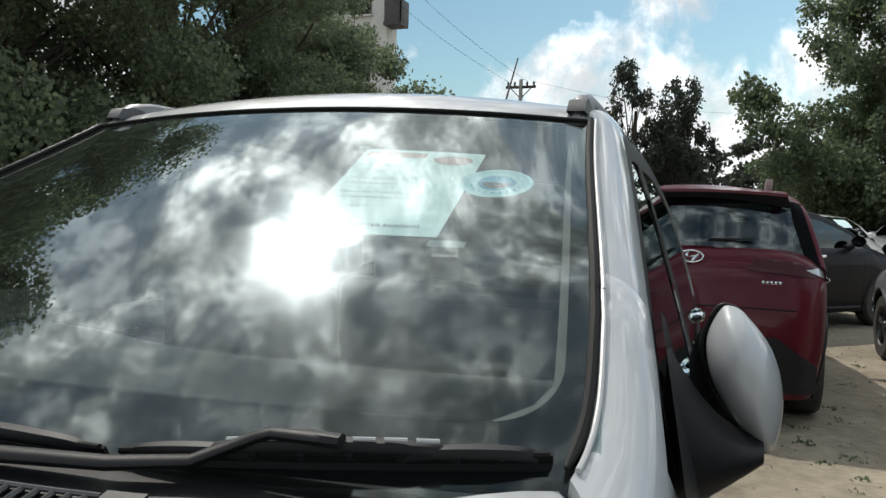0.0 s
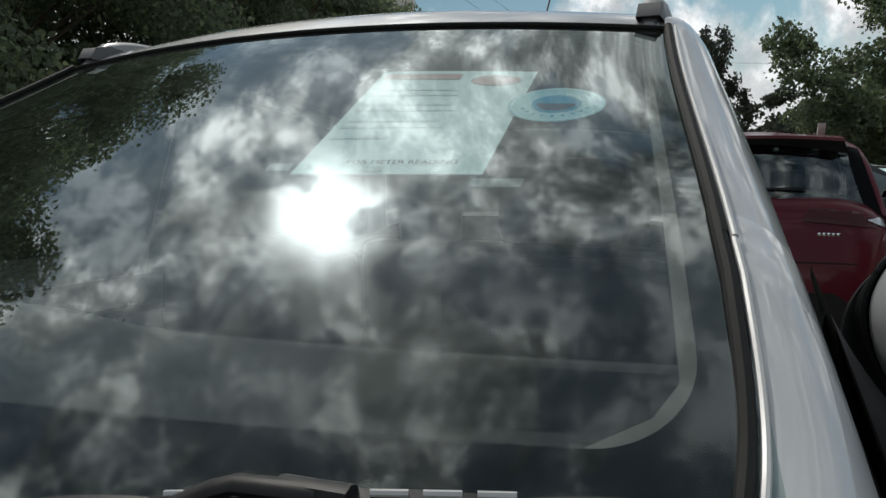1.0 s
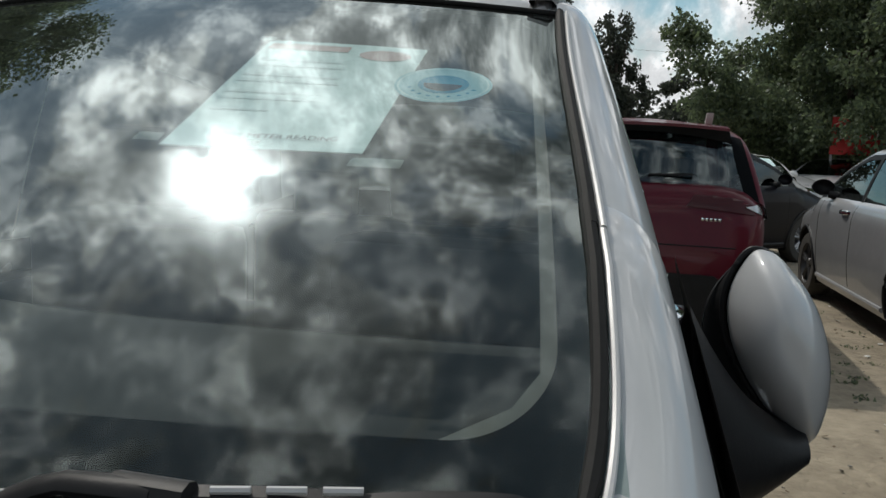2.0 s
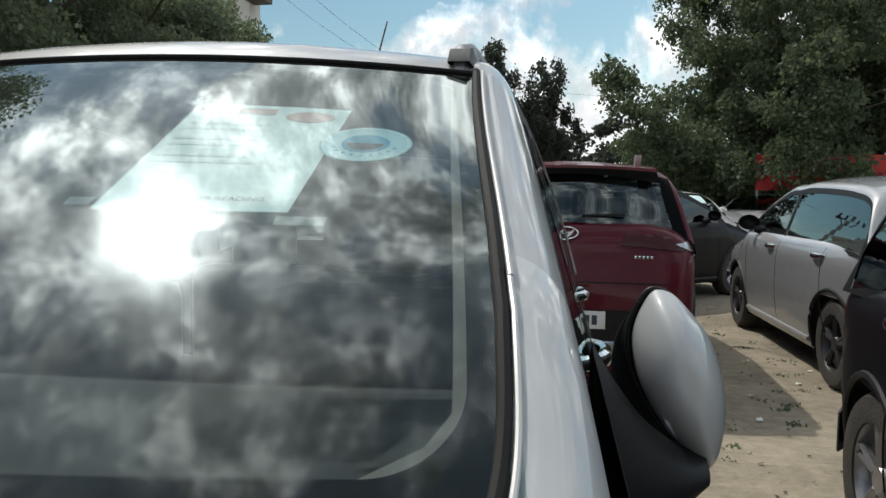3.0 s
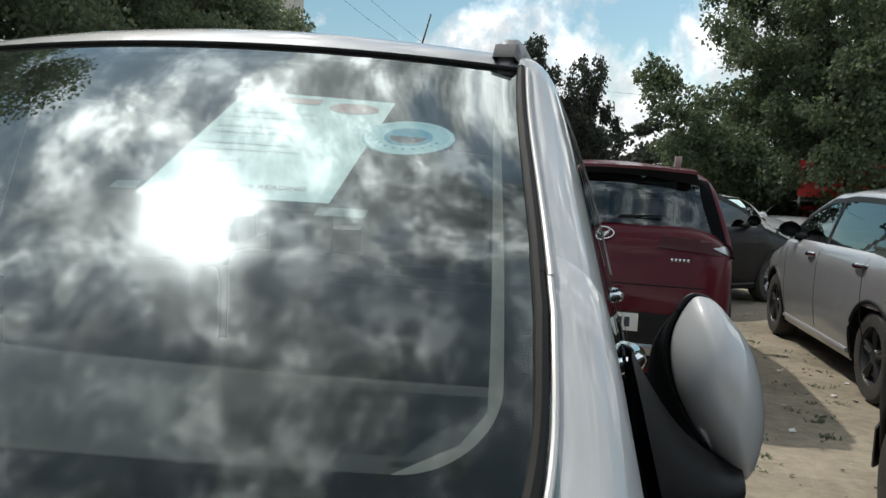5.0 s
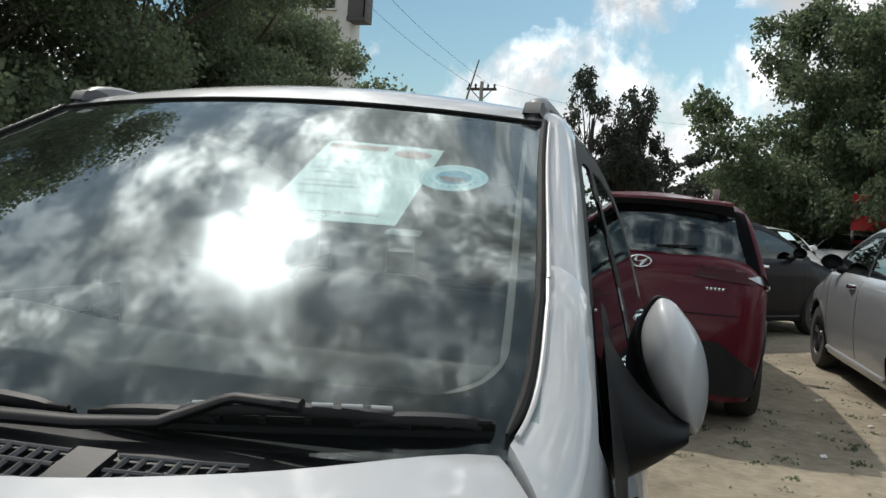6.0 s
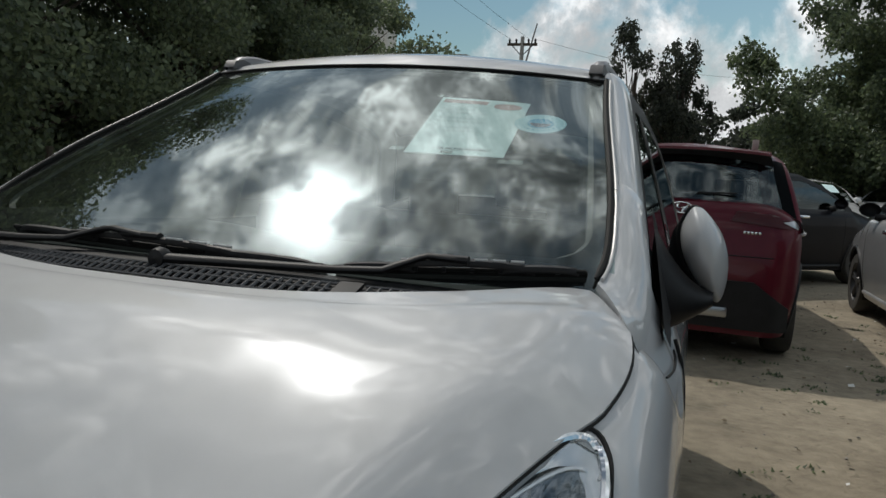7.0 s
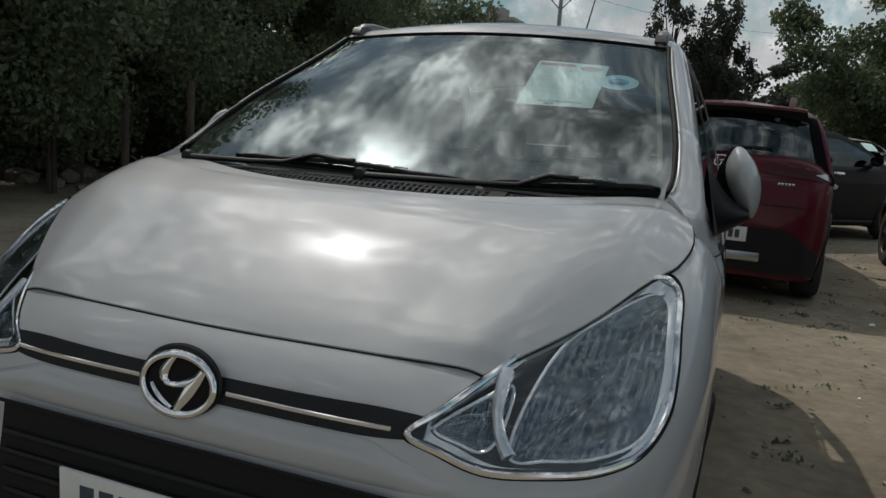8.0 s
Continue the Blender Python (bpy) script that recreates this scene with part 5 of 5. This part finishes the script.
def tree(name, label, m, height, spread, trunk_h, seed, leaf_mat, leaves=26000, leaf=0.11, lumps=26, droop=0.0, low=0.0, group="trees", clump=(0.16, 0.34), tuft=0.0):
    """A trunk with limbs and a crown of many small leaves gathered in clumps."""
    rnd = random.Random(seed)
    rng = np.random.default_rng(seed)
    t = thing(name, label, "tree", m, group)
    pieces = [tube([(0, 0, -0.1), (0.05, 0.03, trunk_h * 0.5), (0.0, -0.05, trunk_h), (0.1, 0.05, height * 0.72)], [0.05 * height**0.8 * 0.6 + 0.04, 0.12 + 0.012 * height, 0.11 + 0.008 * height, 0.05], 10)]
    centres = []
    for k in range(lumps):
        a = rnd.uniform(0, 2 * math.pi)
        u = rnd.random() ** 0.6
        zz = trunk_h * (1 - low) + (height - trunk_h * (1 - low)) * (k + 0.5) / lumps
        q = (zz - trunk_h * (1 - low)) / (height - trunk_h * (1 - low))
        rad = spread * (0.35 + 0.65 * math.sin(math.pi * min(max(0.12 + 0.8 * q, 0), 1))) * u
        c = Vector((rad * math.cos(a), rad * math.sin(a), zz))
        centres.append((c, spread * rnd.uniform(*clump) * (1.15 - 0.4 * q)))
        if k % (2 if lumps < 80 else 7) == 0:
            s = Vector((0.05, 0, min(trunk_h + 0.3 * (zz - trunk_h), zz * 0.85)))
            mid = (s + c) / 2 + Vector((0.2 * math.sin(k * 2.3), 0.2 * math.cos(k * 3.7), 0.12 * height * 0.3))
            pieces.append(tube([s, mid, c], [0.005 * height, 0.003 * height, 0.005], 6))
    part("trunk", join(*pieces), BARK, t, "rough brown trunk and limbs")
    w = np.array([r**2 for _, r in centres])
    pick = rng.choice(len(centres), leaves, p=w / w.sum())
    cs = np.array([tuple(c) for c, _ in centres])[pick]
    rs = np.array([r for _, r in centres])[pick]
    d = rng.normal(size=(leaves, 3))
    d /= np.linalg.norm(d, axis=1)[:, None]
    rad = rs * rng.random(leaves) ** 0.45
    # twigs: leaves gather along short sprays
    spray = rng.normal(size=(leaves, 3)) * 0.05
    pos = cs + d * rad[:, None] * np.array([1.0, 1.0, 0.72]) + spray
    pos[:, 2] -= droop * rng.random(leaves) * rs
    a1 = rng.normal(size=(leaves, 3))
    a1[:, 2] -= 0.6 + droop
    a1 /= np.linalg.norm(a1, axis=1)[:, None]
    if tuft:
        # leaves fan out from twig ends and hang at their tips
        twig = pos[rng.integers(0, leaves // 30, leaves)]
        out = a1 * np.array([1.0, 1.0, 0.7])
        reach = tuft * rng.random(leaves)[:, None] ** 0.6
        keep = (rng.random(leaves) < 0.8)[:, None]
        pos = np.where(keep, twig + out * reach - np.array([0, 0, 1.0]) * reach**2 * 1.5, pos)
    a2 = np.cross(a1, rng.normal(size=(leaves, 3)))
    a2 /= np.linalg.norm(a2, axis=1)[:, None]
    ln = leaf * rng.uniform(0.6, 1.4, leaves)[:, None]
    wd = ln * 0.34
    v = np.empty((leaves, 4, 3))
    v[:, 0], v[:, 2] = pos - a1 * ln * 0.5, pos + a1 * ln * 0.5
    v[:, 1], v[:, 3] = pos + a2 * wd, pos - a2 * wd
    me = bpy.data.meshes.new("crown")
    me.from_pydata(v.reshape(-1, 3), [], np.arange(leaves * 4).reshape(-1, 4))
    me.materials.append(leaf_mat)
    me.update()
    ob = new("crown", me)
    ob.parent = t
    return t


ground()
scatter("pebbles", "small loose stones on sandy ground", "stones", STONE, 520, (-0.5, 3.5, 1.4, 10), 0.006, 3)
weeds(70, (0.9, 3.4, 2.2, 8), 8)
scatter("leaf_litter", "dry leaves and bits of litter on the ground", "litter", DRY_LEAF, 230, (0.8, 3.6, 1.4, 11), 0.010, 4, 0.12)
scatter("paper_scraps", "small pale scraps of paper on the ground", "litter", PLATE, 26, (0.8, 3.2, 2.2, 8), 0.016, 6, 0.1)

# dense dark trees along one side of the yard
for i, (x, y, h, s) in enumerate(((-7.75, 1.62, 6.9, 2.5), (-7.54, 4.3, 6.8, 2.6), (-7.83, 6.95, 7.4, 2.8), (-7.12, 9.64, 7.6, 2.5), (-7.5, 12.11, 7.8, 2.5), (-7.39, 15.23, 5.8, 2.5), (-9.7, 19.18, 6.6, 2.6), (-10.42, 5.32, 8.4, 3.0), (-10.69, 10.19, 9, 3.0), (-8.17, -1.69, 7.6, 2.7))):
    tree("dense_tree", "tall dense dark-leaved tree at the edge of the yard", pose(x, y, 0, 0, 0, 40 * i), h, s, 1.6, 20 + i, LEAF_DARK, 90000 if i < 5 else 45000, 0.07 if i < 5 else 0.1, 64, 0.1, 0.5, "boundary trees")
# open trees across the yard
tree("neem_tree", "broad spreading tree with feathery green leaves", pose(5.6, 21.56, 0), 7.4, 4.3, 2.0, 51, LEAF_NEEM, 200000, 0.10, 230, 0.5, 0.4, clump=(0.09, 0.17), tuft=0.26)
tree("neem_tree", "broad spreading tree with feathery green leaves", pose(9.6, 22.64, 0), 7.3, 3.9, 3.0, 52, LEAF_NEEM, 110000, 0.10, 150, 0.5, 0.2, clump=(0.08, 0.15), tuft=0.26)
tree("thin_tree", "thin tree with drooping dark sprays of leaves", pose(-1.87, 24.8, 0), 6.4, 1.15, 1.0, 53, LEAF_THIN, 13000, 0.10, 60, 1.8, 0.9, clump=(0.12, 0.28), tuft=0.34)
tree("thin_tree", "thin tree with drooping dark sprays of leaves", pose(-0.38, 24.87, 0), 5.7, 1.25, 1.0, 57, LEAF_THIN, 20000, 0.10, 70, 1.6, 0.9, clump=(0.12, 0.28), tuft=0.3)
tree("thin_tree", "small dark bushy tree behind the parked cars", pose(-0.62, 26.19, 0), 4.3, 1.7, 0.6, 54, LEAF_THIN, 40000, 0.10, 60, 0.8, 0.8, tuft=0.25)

# undergrowth that closes the foot of the dark trees
for i, (x, y) in enumerate(((-11.44, 0.38), (-10.93, 3.25), (-11.41, 6.61), (-10.9, 9.74), (-11.88, 12.81), (-12.85, 16.77), (-13.82, 21.61), (-10.16, -3.11))):
    tree("bush", "dense dark undergrowth beneath the trees", pose(x, y, 0, 0, 0, 55 * i), 3.2, 2.3, 0.3, 120 + i, LEAF_DARK, 16000, 0.14, 40, 0.2, 1.0, "undergrowth")

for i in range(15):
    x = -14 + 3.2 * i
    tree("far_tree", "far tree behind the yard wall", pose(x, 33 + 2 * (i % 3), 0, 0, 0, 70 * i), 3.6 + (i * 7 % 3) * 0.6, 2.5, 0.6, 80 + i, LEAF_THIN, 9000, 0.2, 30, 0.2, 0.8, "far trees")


def yard_wall():
    ob = part("yard_wall", box(-3, 40, 29.3, 29.55, -0.1, 1.9, 0.02), material("wall_grey", (0.17, 0.165, 0.16), 0.9, vary=0.35, scale=0.8, bump=0.2))
    tagged(ob, "low grey boundary wall", "wall", kind="structure")
    ban = part("banner", slab([[(x, 19.0 + 0.02 * math.sin(x * 3), z) for x in np.linspace(4.7, 7.5, 14)] for z in (1.5, 1.9, 2.32)], (0, 0.03, 0)), material("banner_red", (0.55, 0.03, 0.03), 0.6, vary=0.15, scale=1.0))
    tagged(ban, "red banner with pale blurred letters on posts", "banner")
    for k in range(5):
        part("letter_bar", box(4.85 + k * 0.25, 4.98 + k * 0.25, 18.955, 18.975, 1.85, 1.85 + 0.34 * (1 if k % 2 else 0.75), 0.004), PLATE, ban)
    for x in (4.75, 7.45):
        part("banner_post", tube([(x, 19.08, -0.1), (x, 19.08, 2.36)], 0.03, 8), SATIN, ban)


yard_wall()


def building(name, label, x0, x1, y0, y1, h, storeys, mat):
    b = thing(name, label, "building")
    part("wall", box(x0, x1, y0, y1, -0.1, h), mat, b)
    part("parapet", box(x0 - 0.15, x1 + 0.15, y0 - 0.15, y1 + 0.15, h, h + 0.25), mat, b)
    sh = h / storeys
    for s in range(storeys):
        for k in range(3):
            w = (x1 - x0) / 3
            xa = x0 + w * (k + 0.3)
            win = part("window", box(xa, xa + w * 0.4, y0 - 0.06, y0 - 0.02, s * sh + 0.9, s * sh + 2.1), BLACK, b)
            part("sill", box(xa - 0.1, xa + w * 0.4 + 0.1, y0 - 0.18, y0 - 0.02, s * sh + 0.8, s * sh + 0.88), mat, win)
    return b


PLASTER = material("pale_plaster", (0.6, 0.59, 0.56), 0.9, vary=0.2, scale=0.5, bump=0.15)
b1 = building("apartment_building", "pale apartment building with a dark balcony behind the trees", -24, -15.3, 40, 41.2, 13.5, 4, PLASTER)
part("balcony", join(box(-15.35, -14.4, 39.6, 40.6, 10.35, 10.55, 0.02), box(-15.3, -14.4, 39.6, 39.68, 10.5, 11.6, 0.01), box(-14.48, -14.4, 39.6, 40.6, 10.5, 11.6, 0.01)), material("balcony_dark", (0.06, 0.055, 0.055), 0.6, vary=0.3), b1, "dark balcony")
b1.location = (0.25, -5.11, 0)
b2 = building("far_building", "far flat-roofed building with a rooftop room", -20, -16.3, 60, 62.5, 8.6, 3, CONCRETE)
part("roof_room", box(-18.5, -17.2, 60.5, 62, 8.8, 9.6, 0.02), CONCRETE, b2)
b2.location = (0.34, -7.38, 0)


def power_pole():
    p = thing("power_pole", "concrete power pole with a cross-arm and insulators", "power pole", pose(-8.19, 35.19, 0))
    part("pole", tube([(0, 0, -0.2), (0, 0, 7.6)], [0.14, 0.09], 10), CONCRETE, p)
    part("cross_arm", box(-0.72, 0.72, -0.06, 0.06, 7.18, 7.3, 0.01), BARK, p)
    for x in (-0.62, -0.3, 0.3, 0.62):
        part("insulator", lathe_z((x, 0, 7.3), [(0.0, 0), (0.06, 0.02), (0.03, 0.08), (0.07, 0.1), (0.03, 0.2), (0, 0.22)]), BLACK, p)
    for x in (-0.5, 0.5):
        part("arm_brace", tube([(x, 0, 7.2), (0, 0, 6.7)], 0.025, 6), BLACK, p)


def lathe_z(c, prof):
    v, f = lathe(prof, 10, "z")
    return [(x + c[0], y + c[1], z + c[2]) for x, y, z in v], f


power_pole()


def wires():
    for k, (x0, z0, y0, x1, z1, y1) in enumerate(((-8.79, 7.5, 35.16, -13.9, 11.9, 26.05), (-7.89, 7.5, 35.2, -13.2, 12.6, 26.08), (-7.59, 7.5, 35.22, 4.23, 8.2, 53.51))):
        pts = []
        for u in np.linspace(0, 1, 14):
            pts.append((x0 + (x1 - x0) * u, y0 + (y1 - y0) * u, z0 + (z1 - z0) * u - 0.5 * math.sin(math.pi * u)))
        ob = part("wire", tube(pts, 0.007, 5), GAP)
        tagged(ob, "sagging overhead electric wire", "wire", "overhead wires")


wires()


def fence_side():
    """Posts, a small sign and rubble at the foot of the dark trees."""
    for i, (x, y, h) in enumerate(((-4.95, 6, 1.42), (-5.84, 5.96, 1.2), (-6.92, 5.92, 1.0), (-4.54, 8.24, 1.2))):
        ob = part("fence_post", tube([(x, y, -0.1), (x + 0.02, y, h)], [0.045, 0.04], 8), BARK)
        tagged(ob, "rough dark fence post beside the trees", "post", "fence posts")
    s = thing("small_sign", "small pale square sign on a dark post", "sign")
    part("sign_plate", box(-7.06, -6.9, 6.9, 6.92, 1.12, 1.27, 0.004), PLATE, s)
    part("sign_post", tube([(-6.98, 6.94, -0.05), (-6.98, 6.94, 1.2)], 0.03, 8), BARK, s)
    s.location = (0.06, -1.08, 0)
    rnd = random.Random(77)
    for k in range(70):
        r = rnd.uniform(0.05, 0.2)
        bm = bmesh.new()
        bmesh.ops.create_icosphere(bm, subdivisions=1, radius=r)
        for v in bm.verts:
            v.co *= rnd.uniform(0.75, 1.15)
            v.co.z *= 0.7
        bm.verts.index_update()
        pr = [tuple(v.co) for v in bm.verts], [tuple(v.index for v in f.verts) for f in bm.faces]
        bm.free()
        x = -10.5 + rnd.random() * 4.6
        ob = part("rubble_stone", moved(pr, Matrix.Translation((x + 0.08, 7.29 + rnd.gauss(0, 0.5) - 0.3 * (x + 8), r * 0.35))), STONE, smooth=False)
        tagged(ob, "rough rubble stone at the foot of the trees", "stone", "rubble stones")


fence_side()
